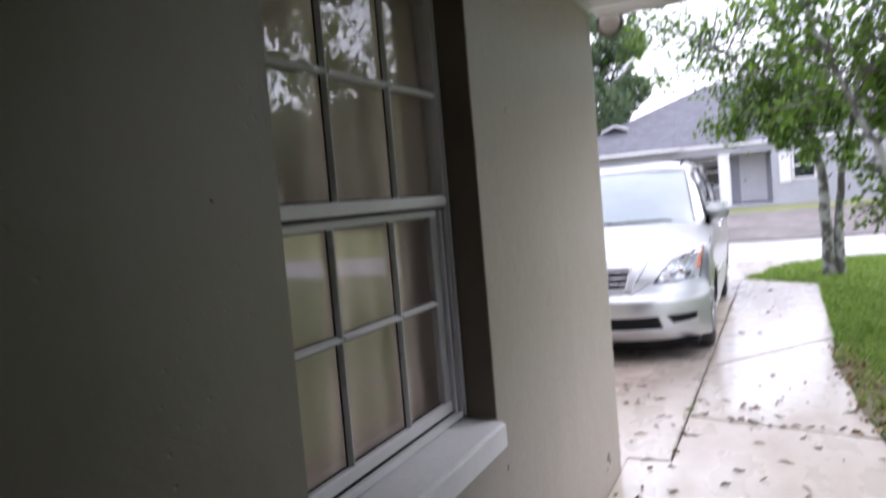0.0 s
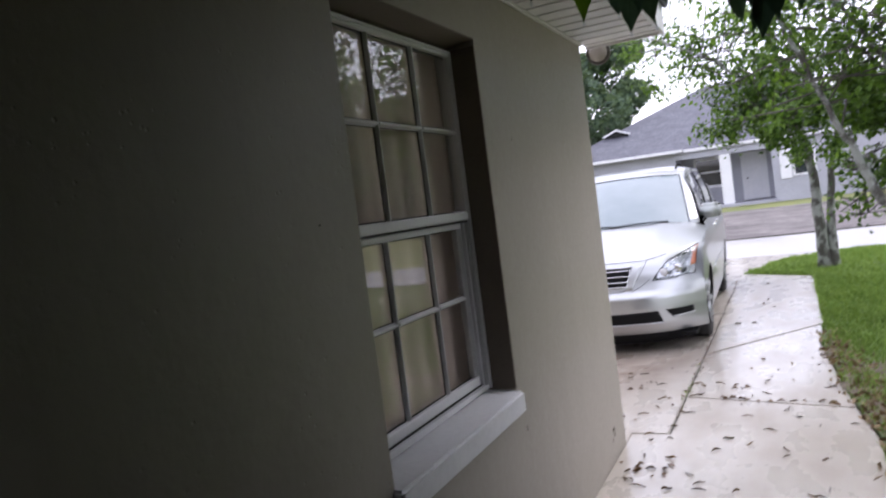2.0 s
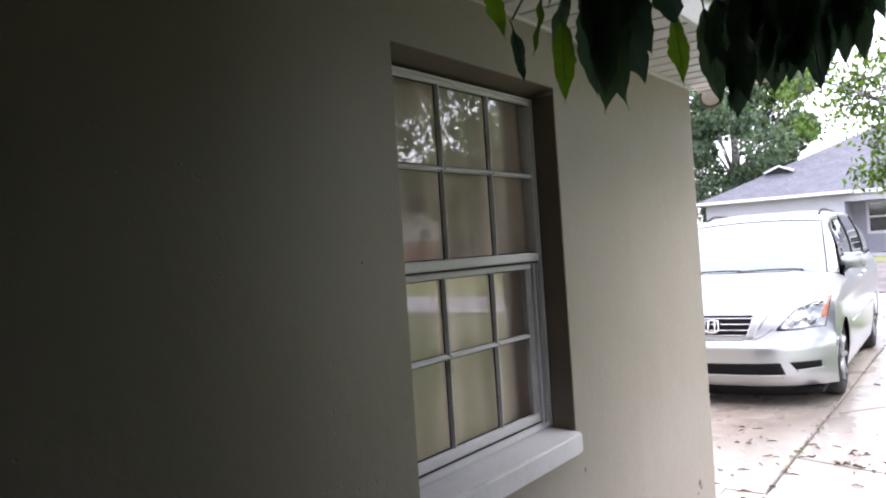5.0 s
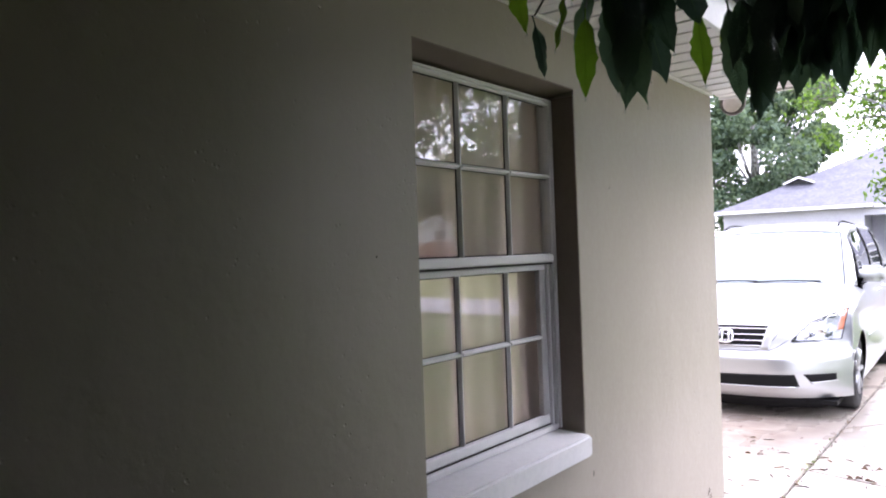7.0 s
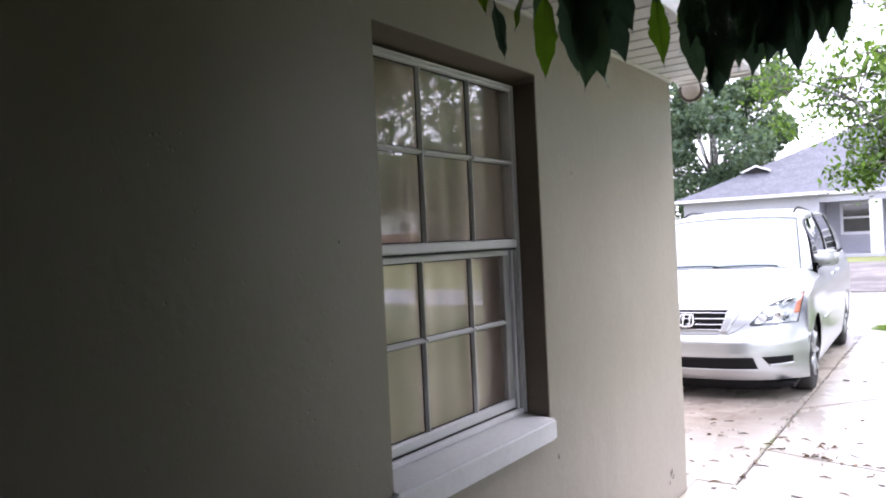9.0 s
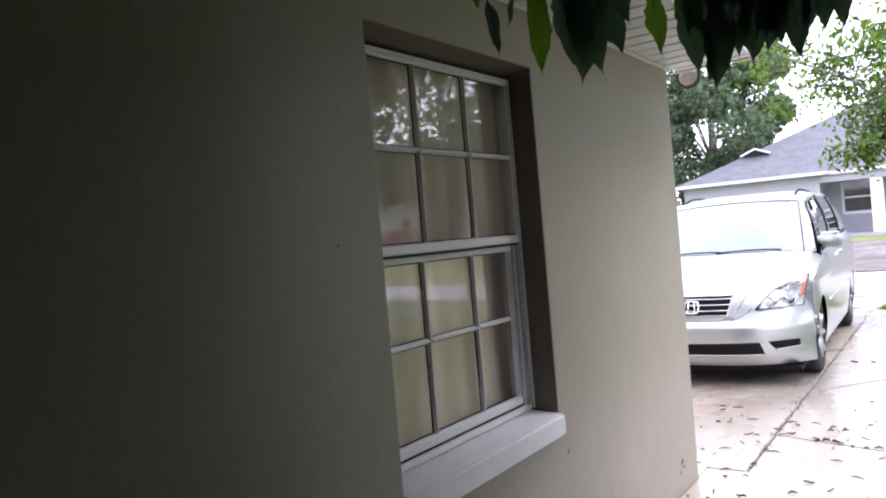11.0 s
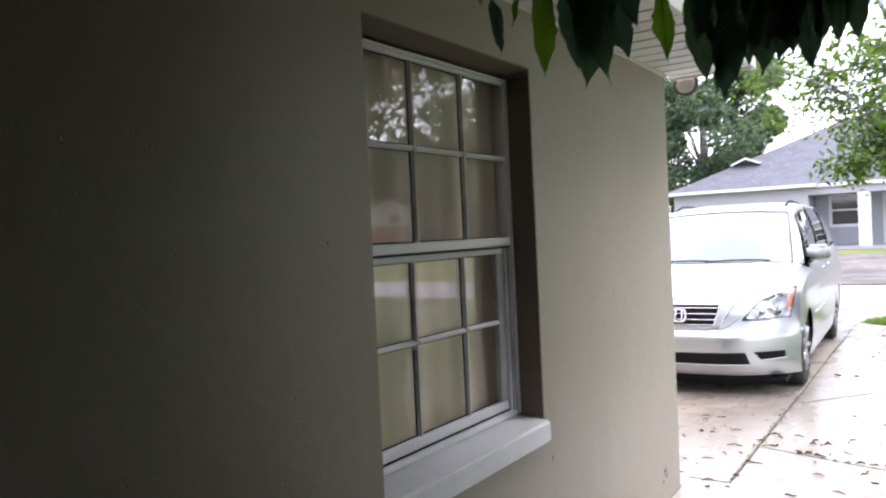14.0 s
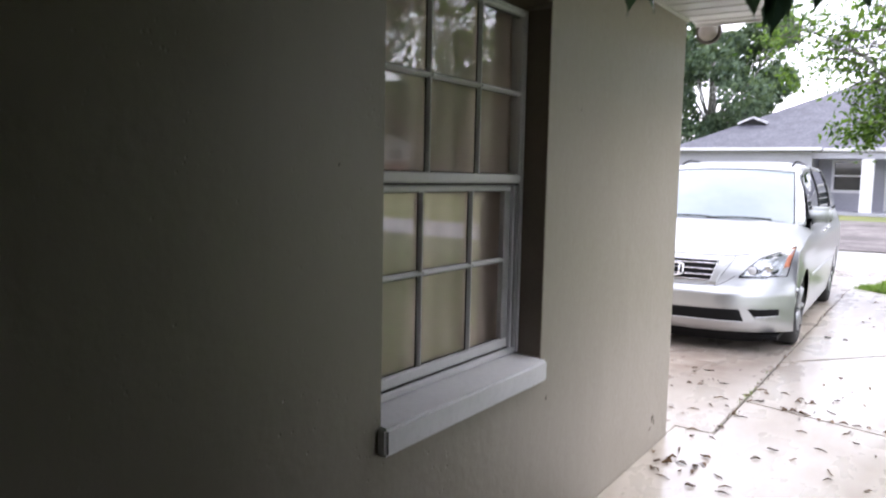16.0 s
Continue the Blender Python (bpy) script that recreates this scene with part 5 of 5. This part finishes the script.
# single leaves at the fringe: tip, kind, tilt, turn, size, young
FRINGE = [((0.742, -1.398, 1.803), 3, (6, 2), 25, 1.0, 1), ((0.652, -1.390, 1.859), 2, (10, -24), 60, 0.9, 0), ((0.611, -1.382, 1.954), 0, (5, -12), 20, 0.9, 1), ((0.686, -1.406, 1.902), 2, (0, 4), 90, 0.9, 1), ((0.713, -1.382, 1.908), 0, (8, 16), 50, 0.8, 0),
          ((0.819, -1.398, 1.769), 1, (-4, 3), 10, 1.15, 0), ((0.860, -1.390, 1.771), 1, (6, 5), 165, 1.2, 0), ((0.837, -1.374, 1.819), 3, (3, -3), 20, 1.2, 0), ((0.800, -1.382, 1.805), 1, (4, -4), 30, 1.1, 0), ((0.838, -1.406, 1.830), 1, (-6, 2), 12, 1.25, 0),
          ((0.913, -1.398, 1.855), 1, (2, -14), 30, 1.15, 0), ((0.955, -1.384, 1.901), 1, (-25, -20), 10, 1.2, 0), ((0.898, -1.188, 1.834), 0, (6, -5), 20, 1.0, 1), ((0.929, -1.180, 1.858), 0, (8, 10), 40, 0.95, 1),
          ((0.973, -1.270, 1.837), 2, (0, 8), 20, 1.1, 0), ((0.986, -1.262, 1.772), 1, (4, -6), 15, 1.1, 0), ((1.016, -1.278, 1.735), 1, (2, 5), 5, 1.2, 0), ((1.001, -1.262, 1.753), 2, (0, 2), 70, 1.1, 0), ((1.045, -1.286, 1.753), 1, (-3, -4), 160, 1.25, 0),
          ((1.075, -1.262, 1.766), 3, (5, 6), 20, 1.2, 0), ((1.102, -1.270, 1.785), 1, (0, 14), 10, 1.2, 0), ((1.062, -1.294, 1.782), 1, (4, 2), 15, 1.3, 0), ((1.125, -1.262, 1.788), 3, (2, -8), 25, 1.1, 0), ((1.154, -1.278, 1.763), 1, (3, -3), 15, 1.1, 0),
          ((1.162, -1.254, 1.805), 0, (0, 10), 10, 1.0, 0), ((1.193, -1.278, 1.800), 1, (5, 7), 30, 1.1, 0), ((1.219, -1.270, 1.801), 3, (0, 4), 150, 1.1, 0)]
stalks, TIPS = [], []
for tip, kind, tilt, turn, size, young in FRINGE:
    TIPS.append(tip)
    stalks.append(hang(tip, kind, tilt, turn, size, bool(young)))
LOW = [(0.58, 1.98), (0.67, 1.92), (0.76, 1.87), (0.85, 1.815), (0.93, 1.90), (1.0, 1.80), (1.06, 1.81), (1.105, 1.90), (1.15, 1.83), (1.25, 1.87), (1.45, 1.93), (1.7, 1.97), (2.1, 2.05)]
# sprays: leaves spread like a fan from the end of a twig; x, lift, leaves, share of young ones
SPRAYS = [(0.63, 0.10, 5, 0.7), (0.70, 0.06, 4, 0.6), (0.765, 0.10, 6, 0.35), (0.815, 0.02, 10, 0.0), (0.845, 0.02, 10, 0.05), (0.90, 0.06, 7, 0.15), (0.955, 0.05, 7, 0.3), (1.025, 0.0, 11, 0.0), (1.065, 0.02, 11, 0.0), (1.15, 0.02, 11, 0.05),
          (1.22, -0.01, 11, 0.0), (1.33, 0.05, 9, 0.0), (1.40, -0.02, 11, 0.1), (1.52, 0.03, 10, 0.0), (1.63, -0.02, 11, 0.0), (1.78, 0.04, 10, 0.0), (1.95, 0.0, 10, 0.1)]
for tier in range(4):
    for x, lift, count, young in SPRAYS:
        x += rt.normal(0, 0.010 + 0.018 * tier) + (0.03 if tier % 2 else 0.0)
        if (tier and x < 0.66) or (tier > 1 and (x < 0.74 or x > 1.35)) or (tier > 2 and x > 1.1):
            continue
        top = Vector((x, lerp_table(((0.9, -1.37), (1.0, -1.27)), x) + rt.normal(0, 0.03 + 0.03 * tier) + 0.02 * tier, lerp_table(LOW, x) + lift + 0.14 + 0.075 * tier))
        stalks.append(top)
        for k in range(count // 2 + (3 if x > 0.97 else 1)):
            fan = rt.normal(0, 30 if x < 0.7 or x > 1.25 else 15)
            size = rt.uniform(0.55, 1.25) * (1.0 if abs(fan) < 40 else 0.8)
            kind = int(rt.integers(0, 4))
            length = (0.135, 0.165, 0.115, 0.145)[kind] * size
            tip = (top.x - length * math.sin(radians(fan)), top.y + rt.normal(0, 0.03), top.z - length * math.cos(radians(fan)) + rt.uniform(-0.005, 0.035))
            hang(tip, kind, (rt.normal(0, 20), fan), rt.normal(0, 46), size, rt.uniform() < young)
            if k == 0:
                TIPS.append(tip)
for base in stalks:
    k = min(range(4, len(TRUNK)), key=lambda j: abs(TRUNK[j][0] - base.x - 0.15))
    bm = bmesh.new()
    a = Vector(TRUNK[k])
    tube(bm, [a, a.lerp(base, 0.5) + Vector((0, 0, 0.05)), base + Vector((0, 0, 0.015))], [0.005, 0.0035, 0.002], 5)
    part("twig", bm, BARK, shade_tree)
drop = bmesh.new()
bmesh.ops.create_icosphere(drop, subdivisions=2, radius=0.0032)
for v in drop.verts:
    if v.co.z > 0:
        v.co.z *= 1.7
DROP = link_mesh("water_drop", drop, LAMP_CLEAR, True)
for tip in TIPS:
    ob = new("water_drop", DROP)
    ob.location = (tip[0], tip[1], tip[2] - 0.003)
    ob.parent = shade_tree
# the rest of the crown, out-of-view leaves added to shade the wall: dense beside and behind the path's end, thinner and
# clumped towards the window
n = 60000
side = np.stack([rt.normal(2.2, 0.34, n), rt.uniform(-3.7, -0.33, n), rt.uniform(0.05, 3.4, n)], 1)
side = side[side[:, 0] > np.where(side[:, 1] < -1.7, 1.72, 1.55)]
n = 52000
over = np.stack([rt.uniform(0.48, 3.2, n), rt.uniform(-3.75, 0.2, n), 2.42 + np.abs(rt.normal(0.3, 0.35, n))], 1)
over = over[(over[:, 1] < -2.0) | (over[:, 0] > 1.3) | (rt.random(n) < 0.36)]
# a gap left above the hanging leaves so that sky light reaches them
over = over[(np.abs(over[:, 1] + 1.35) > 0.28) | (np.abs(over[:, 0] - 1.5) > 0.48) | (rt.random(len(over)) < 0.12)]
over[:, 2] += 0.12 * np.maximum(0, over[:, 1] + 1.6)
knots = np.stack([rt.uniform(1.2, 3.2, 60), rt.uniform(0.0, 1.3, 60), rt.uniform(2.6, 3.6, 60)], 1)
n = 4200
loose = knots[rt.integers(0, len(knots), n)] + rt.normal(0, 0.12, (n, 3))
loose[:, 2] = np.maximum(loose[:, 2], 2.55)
# unseen leaves that close off light behind the path's end
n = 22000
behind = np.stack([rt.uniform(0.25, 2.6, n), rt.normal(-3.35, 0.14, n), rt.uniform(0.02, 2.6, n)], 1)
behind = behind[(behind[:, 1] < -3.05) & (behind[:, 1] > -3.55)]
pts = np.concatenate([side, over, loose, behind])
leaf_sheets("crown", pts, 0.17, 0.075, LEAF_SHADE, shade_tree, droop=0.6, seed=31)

# a dark boulder by the kerb and a sandy drive beyond the road
bm = bmesh.new()
bmesh.ops.create_icosphere(bm, subdivisions=3, radius=1.0)
for v in bm.verts:
    k = 1 + 0.14 * noise.noise(v.co * 1.7) + 0.05 * noise.noise(v.co * 5)
    v.co = Vector((v.co.x * 0.50 * k, v.co.y * 0.38 * k, max(-0.3, v.co.z) * 0.30 * k))
boulder = part("boulder", bm, BOULDER, None, "", True)
boulder.location = (3.38, 12.45, -0.11)
tagged(boulder, "low dark grey boulder on the lawn by the road", "boulder")
bm = bmesh.new()
grid(bm, lambda u, v: (u + 0.12 * noise.noise(Vector((v, u, 0))), v, -0.14 + (v - 21) / 11 * 0.36 + 0.012), span(4.4, 10.5, 12), span(21.4, 31.4, 12))
tagged(part("sand_drive", bm, SAND), "tan sandy drive beside the house over the road", "driveway", kind="structure")

# ---- house over the road ----
HB = 0.25
house = thing("house", "pale grey one-storey house with grey hipped shingle roof", "house")
EAVE = 2.92


def roof_sheet(name, *quads):
    bm = bmesh.new()
    for q in quads:
        bm.faces.new([bm.verts.new(p) for p in q])
    bmesh.ops.remove_doubles(bm, verts=bm.verts, dist=0.001)
    thicken(bm, 0.08)
    return part(name, bm, ROOF_TILE, house)


# garage wing
part("wing_wall", boxes((-9.05, -3.45, 31.9, 37.0, HB - 0.5, EAVE - 0.05)), FAR_WALL, house)
WX0, WX1, WM = -9.45, -3.05, -6.3
roof_sheet("wing_roof", [(WX0, 31.4, EAVE), (WX1, 31.4, EAVE), (WM + 0.25, 34.3, 4.12), (WM - 0.25, 34.3, 4.12)],
           [(WX0, 31.4, EAVE), (WM - 0.25, 34.3, 4.12), (WM - 0.25, 38.2, 4.12), (WX0, 38.2, EAVE)],
           [(WX1, 31.4, EAVE), (WX1, 38.2, EAVE), (WM + 0.25, 38.2, 4.12), (WM + 0.25, 34.3, 4.12)])
part("fascia", boxes((WX0, WX1, 31.36, 31.40, EAVE - 0.10, EAVE + 0.02)), FAR_WHITE, house)
part("fascia", boxes((WX0 - 0.04, WX0, 31.36, 38.2, EAVE - 0.10, EAVE + 0.02)), FAR_WHITE, house)
# gablet with vent
bm = bmesh.new()
grid(bm, lambda u, v: (WM + u, v, 4.46 - abs(u) * 0.42), [-0.62, 0, 0.62], [34.0, 37.5])
thicken(bm, 0.06)
part("gablet_roof", bm, ROOF_TILE, house)
for sg in (1, -1):
    bm = bmesh.new()
    tube(bm, [(WM, 33.98, 4.43), (WM + sg * 0.65, 33.98, 4.16)], [0.055, 0.055], 4)
    part("gablet_trim", bm, FAR_WHITE, house)
bm = bmesh.new()
bm.faces.new([bm.verts.new(p) for p in ((WM - 0.5, 34.1, 4.14), (WM + 0.5, 34.1, 4.14), (WM, 34.1, 4.36))])
thicken(bm, 0.05)
part("gablet_vent", bm, SHADOW_GAP, house)
# main block
MX0, MX1, RY, RZ = -9.4, 7.5, 38.7, 6.3
roof_sheet("main_roof", [(MX0, 31.75, EAVE), (MX1, 31.75, EAVE), (MX1 - 6.9, RY, RZ), (MX0 + 6.9, RY, RZ)],
           [(MX0, 31.75, EAVE), (MX0 + 6.9, RY, RZ), (MX0, 45.6, EAVE)],
           [(MX1, 31.75, EAVE), (MX1, 45.6, EAVE), (MX1 - 6.9, RY, RZ)],
           [(MX0, 45.6, EAVE), (MX0 + 6.9, RY, RZ), (MX1 - 6.9, RY, RZ), (MX1, 45.6, EAVE)])
part("fascia", boxes((WX1, MX1, 31.70, 31.75, EAVE - 0.11, EAVE + 0.01)), FAR_WHITE, house)
part("porch_ceiling", boxes((-3.4, MX1, 31.76, 33.9, EAVE - 0.16, EAVE - 0.10)), FAR_WALL, house)
part("porch_beam", boxes((-3.44, 0.45, 31.85, 32.1, EAVE - 0.42, EAVE - 0.17)), FAR_WALL, house)
wx0, wx1, wz0, wz1 = -2.83, -1.74, 1.18, 2.42
part("porch_wall", boxes((-3.44, wx0, 33.9, 34.1, HB - 0.3, EAVE - 0.16), (wx1, -0.85, 33.9, 34.1, HB - 0.3, EAVE - 0.16), (wx0, wx1, 33.9, 34.1, HB - 0.3, wz0), (wx0, wx1, 33.9, 34.1, wz1, EAVE - 0.16), (0.18, 0.45, 33.9, 34.1, HB - 0.3, EAVE - 0.16), (-0.85, 0.18, 33.9, 34.1, 2.48, EAVE - 0.16)), FAR_WALL, house)
win = new("window")
win.parent = house
part("frame", boxes((wx0 - 0.08, wx0 + 0.03, 33.86, 33.96, wz0 - 0.08, wz1 + 0.08), (wx1 - 0.03, wx1 + 0.08, 33.86, 33.96, wz0 - 0.08, wz1 + 0.08), (wx0 + 0.03, wx1 - 0.03, 33.86, 33.96, wz0 - 0.1, wz0 + 0.03), (wx0 + 0.03, wx1 - 0.03, 33.86, 33.96, wz1 - 0.03, wz1 + 0.08), (wx0 + 0.03, wx1 - 0.03, 33.86, 33.96, 1.78, 1.86)), FAR_WHITE, win)
part("pane", boxes((wx0 + 0.03, wx1 - 0.03, 33.94, 33.95, wz0 + 0.03, 1.78)), FAR_GLASS, win)
part("pane", boxes((wx0 + 0.03, wx1 - 0.03, 33.92, 33.93, 1.86, wz1 - 0.03)), FAR_GLASS, win)
part("porch_post", boxes((-1.62, -1.17, 31.86, 32.2, HB, EAVE - 0.42)), FAR_WHITE, house)
door = part("door", boxes((-0.8, 0.13, 33.93, 33.98, HB + 0.12, 2.43)), FAR_WHITE, house, "plain white front door")
part("door_frame", boxes((-0.88, -0.8, 33.88, 33.99, HB + 0.1, 2.5), (0.13, 0.21, 33.88, 33.99, HB + 0.1, 2.5), (-0.8, 0.13, 33.88, 33.99, 2.43, 2.5)), FAR_WHITE, house)
bm = bmesh.new()
tube(bm, [(-0.68, 33.93, 1.32), (-0.68, 33.88, 1.32), (-0.62, 33.87, 1.32)], [0.03, 0.03, 0.025], 8)
part("door_handle", bm, SHADOW_GAP, door)
part("right_wall", boxes((0.45, 1.22, 31.9, 34.1, HB - 0.3, EAVE - 0.17), (2.12, 7.1, 31.9, 34.1, HB - 0.3, EAVE - 0.17), (1.22, 2.12, 31.9, 34.1, HB - 0.3, 1.2), (1.22, 2.12, 31.9, 34.1, 2.35, EAVE - 0.17), (-8.9, 7.1, 37.0, 45.0, HB - 0.3, EAVE - 0.1)), FAR_WALL, house)
win = new("window")
win.parent = house
part("frame", boxes((1.22, 1.30, 31.86, 31.95, 1.2, 2.35), (2.04, 2.12, 31.86, 31.95, 1.2, 2.35), (1.30, 2.04, 31.86, 31.95, 1.2, 1.28), (1.30, 2.04, 31.86, 31.95, 2.27, 2.35), (1.30, 2.04, 31.86, 31.95, 1.75, 1.81)), FAR_WHITE, win)
part("pane", boxes((1.30, 2.04, 31.92, 31.93, 1.28, 1.75)), FAR_GLASS, win)
part("pane", boxes((1.30, 2.04, 31.91, 31.92, 1.81, 2.27)), FAR_GLASS, win)
part("shutter", boxes((0.74, 1.18, 31.84, 31.898, 1.12, 2.35), bevel=0.01), FAR_WHITE, house, "white window shutter")
part("porch_slab", boxes((-3.44, 0.45, 31.7, 33.9, HB - 0.4, HB + 0.08)), FAR_WALL, house)

# the gabled house that the window mirrors
far_house = thing("house", "white gabled house with red-brown lower wall", "house", at=(36.83, 46.5, 0))
far_house.rotation_euler = (0, 0, radians(-38.3))
part("wall", boxes((-1.62, 11.0, 0.0, 6.0, -0.3, 2.55)), BRICK, far_house)
part("upper_wall", boxes((-1.62, 11.0, 0.0, 6.0, 2.55, 3.72)), FAR_WHITE, far_house)
bm = bmesh.new()
bm.faces.new([bm.verts.new(p) for p in ((-1.62, -0.05, 3.70), (1.62, -0.05, 3.70), (0, -0.05, 4.48))])
thicken(bm, 0.1)
part("gable", bm, FAR_WHITE, far_house)
bm = bmesh.new()
grid(bm, lambda u, v: (u, v, 4.66 - abs(u) * 0.50), [-1.85, 0, 1.85], [-0.5, 5.0])
thicken(bm, 0.1)
part("porch_roof", bm, ROOF_TILE, far_house)
for sg in (1, -1):
    bm = bmesh.new()
    tube(bm, [(0, -0.55, 4.62), (sg * 1.85, -0.55, 3.70)], [0.13, 0.13], 4)
    part("gable_trim", bm, FAR_WHITE, far_house)
bm = bmesh.new()
grid(bm, lambda u, v: (u, v, 4.9 - abs(v - 3) * 0.36), [1.6, 11.6], [-0.4, 3, 6.4])
thicken(bm, 0.1)
part("roof", bm, ROOF_TILE, far_house)
window_far = new("window")
window_far.parent = far_house
part("frame", boxes((-0.9, -0.82, -0.06, 0.0, 2.7, 3.5), (0.02, 0.1, -0.06, 0.0, 2.7, 3.5), (-0.82, 0.02, -0.06, 0.0, 2.7, 2.78), (-0.82, 0.02, -0.06, 0.0, 3.42, 3.5)), FAR_WALL, window_far)
part("pane", boxes((-0.82, 0.02, -0.03, -0.01, 2.78, 3.42)), FAR_GLASS, window_far)

# ---- fallen leaves and twigs on the slabs ----
def dead_leaf_mesh(seed):
    r = np.random.default_rng(seed)
    bm = bmesh.new()
    ln, w = 0.075, 0.028
    rows = []
    for k in range(6):
        t = k / 5
        half = w / 2 * math.sin(math.pi * t) ** 0.8 if 0 < k < 5 else 0.0012
        z = 0.004 + 0.012 * math.sin(math.pi * t * 1.1 + seed) ** 2
        rows.append([bm.verts.new((-half, ln * (t - 0.5), z + 0.6 * half)), bm.verts.new((0, ln * (t - 0.5), z * 0.6)), bm.verts.new((half, ln * (t - 0.5), z + 0.8 * half))])
    for a, b in zip(rows, rows[1:]):
        bm.faces.new((a[0], a[1], b[1], b[0]))
        bm.faces.new((a[1], a[2], b[2], b[1]))
    return link_mesh("fallen_leaf", bm, DEAD_LEAF, True)


DEAD = [dead_leaf_mesh(k) for k in range(4)]
rf = np.random.default_rng(17)


def drop_leaf(x, y, size=1.0):
    ob = new("fallen_leaf", DEAD[int(rf.integers(0, 4))])
    ob.matrix_basis = Matrix.Translation((x, y, 0.0)) @ Matrix.Rotation(rf.uniform(0, 6.28), 4, "Z") @ Matrix.Diagonal((size * rf.uniform(0.4, 1.7), size * rf.uniform(0.6, 1.25), size * rf.uniform(0.6, 1.3), 1.0))
    tagged(ob, "brown dead leaf lying wet on the concrete", "leaf", "fallen leaves")


for _ in range(20):
    drop_leaf(rf.uniform(0.03, 1.25), rf.uniform(1.0, 4.0), 0.7)
for _ in range(16):
    drop_leaf(rf.uniform(-0.6, 0.2), rf.uniform(1.9, 3.2), 0.55)
for _ in range(6):
    drop_leaf(rf.uniform(0.3, 1.15), rf.uniform(4.0, 8.5), 0.7)
for _ in range(17):
    x = rf.uniform(0.25, 1.3)
    drop_leaf(x, 2.74 - 0.27 * (x - 0.23) + rf.normal(0, 0.035), 0.7)
for _ in range(15):
    drop_leaf(0.17 + rf.normal(0, 0.09), 1.30 + rf.normal(0, 0.10), 0.75)
# short dark twigs
for _ in range(46):
    near = rf.uniform() < 0.75
    x, y = (rf.uniform(0.05, 1.25), rf.uniform(0.9, 3.2)) if near else (rf.uniform(-0.5, 0.2), rf.uniform(1.9, 3.4))
    ob = new("twig", DEAD[int(rf.integers(0, 4))])
    ob.matrix_basis = Matrix.Translation((x, y, 0.0)) @ Matrix.Rotation(rf.uniform(0, 6.28), 4, "Z") @ Matrix.Diagonal((0.22, rf.uniform(0.6, 1.25), 0.5, 1.0))
    tagged(ob, "short dark twig lying wet on the concrete", "twig", "fallen twigs")
# dirt and small weeds in the long joint
n = 170
yj = rf.uniform(1.9, 9.3, n)
grime = leaf_sheets("joint_debris", np.stack([0.226 + rf.normal(0, 0.012, n), yj, np.abs(rf.normal(0.0, 0.006, n))], 1), 0.022, 0.01, DEAD_LEAF, None, droop=0.0, seed=43)
tagged(grime, "dark leaf crumbs caught in the driveway joint", "debris", kind="stuff")
n = 36
yj = np.concatenate([rf.normal(2.82, 0.10, 24), rf.uniform(2.0, 5.5, 12)])
weeds = leaf_sheets("joint_weeds", np.stack([0.226 + rf.normal(0, 0.014, n), yj, np.abs(rf.normal(0.006, 0.008, n))], 1), 0.022, 0.008, BLADE, None, droop=-0.6, seed=44)
tagged(weeds, "small green weeds growing in the driveway joint", "weeds", kind="stuff")
# leaf litter along the path's edge
n = 900
yy = 1.2 + 3.6 * rf.uniform(0, 1, n) ** 1.8
xx = np.interp(yy, [e[0] for e in EDGE], [e[1] for e in EDGE]) + rf.normal(0.11, 0.07, n)
m = 110
xx = np.concatenate([xx, rf.normal(1.78, 0.42, m)])
yy = np.concatenate([yy, rf.normal(3.3, 0.28, m)])
n += m
litter = leaf_sheets("leaf_litter", np.stack([xx, yy, np.abs(rf.normal(0.012, 0.012, n))], 1), 0.06, 0.028, LITTER_LEAF, None, droop=0.0, seed=41)
tagged(litter, "brown leaf litter along the edge of the path", "leaf litter", kind="stuff")

# small marks on the near wall
def mark(name, y, z, w, h, label):
    bm = bmesh.new()
    rm = np.random.default_rng(int(y * 9000) + 50000)
    ring = [(0.0006, y + w * math.cos(a) * rm.uniform(0.6, 1.2), z + h * math.sin(a) * rm.uniform(0.6, 1.2)) for a in (k * 0.6283 for k in range(10))]
    bm.faces.new([bm.verts.new(p) for p in ring])
    thicken(bm, 0.0012)
    part(name, bm, JOINT, wall, label)


mark("nail_hole", -1.18, 1.52, 0.004, 0.004, "small dark nail hole")
mark("paint_chip", 0.06, 0.62, 0.006, 0.012, "chipped paint below the sill")
rs = np.random.default_rng(77)
for _ in range(11):
    mark("paint_chip", 1.44 + rs.normal(0, 0.022), 0.15 + rs.normal(0, 0.028), rs.uniform(0.003, 0.009), rs.uniform(0.004, 0.012), "dark scuff near the corner")
mark("paint_chip", 0.30, 1.78, 0.003, 0.006, "small chip in the paint")
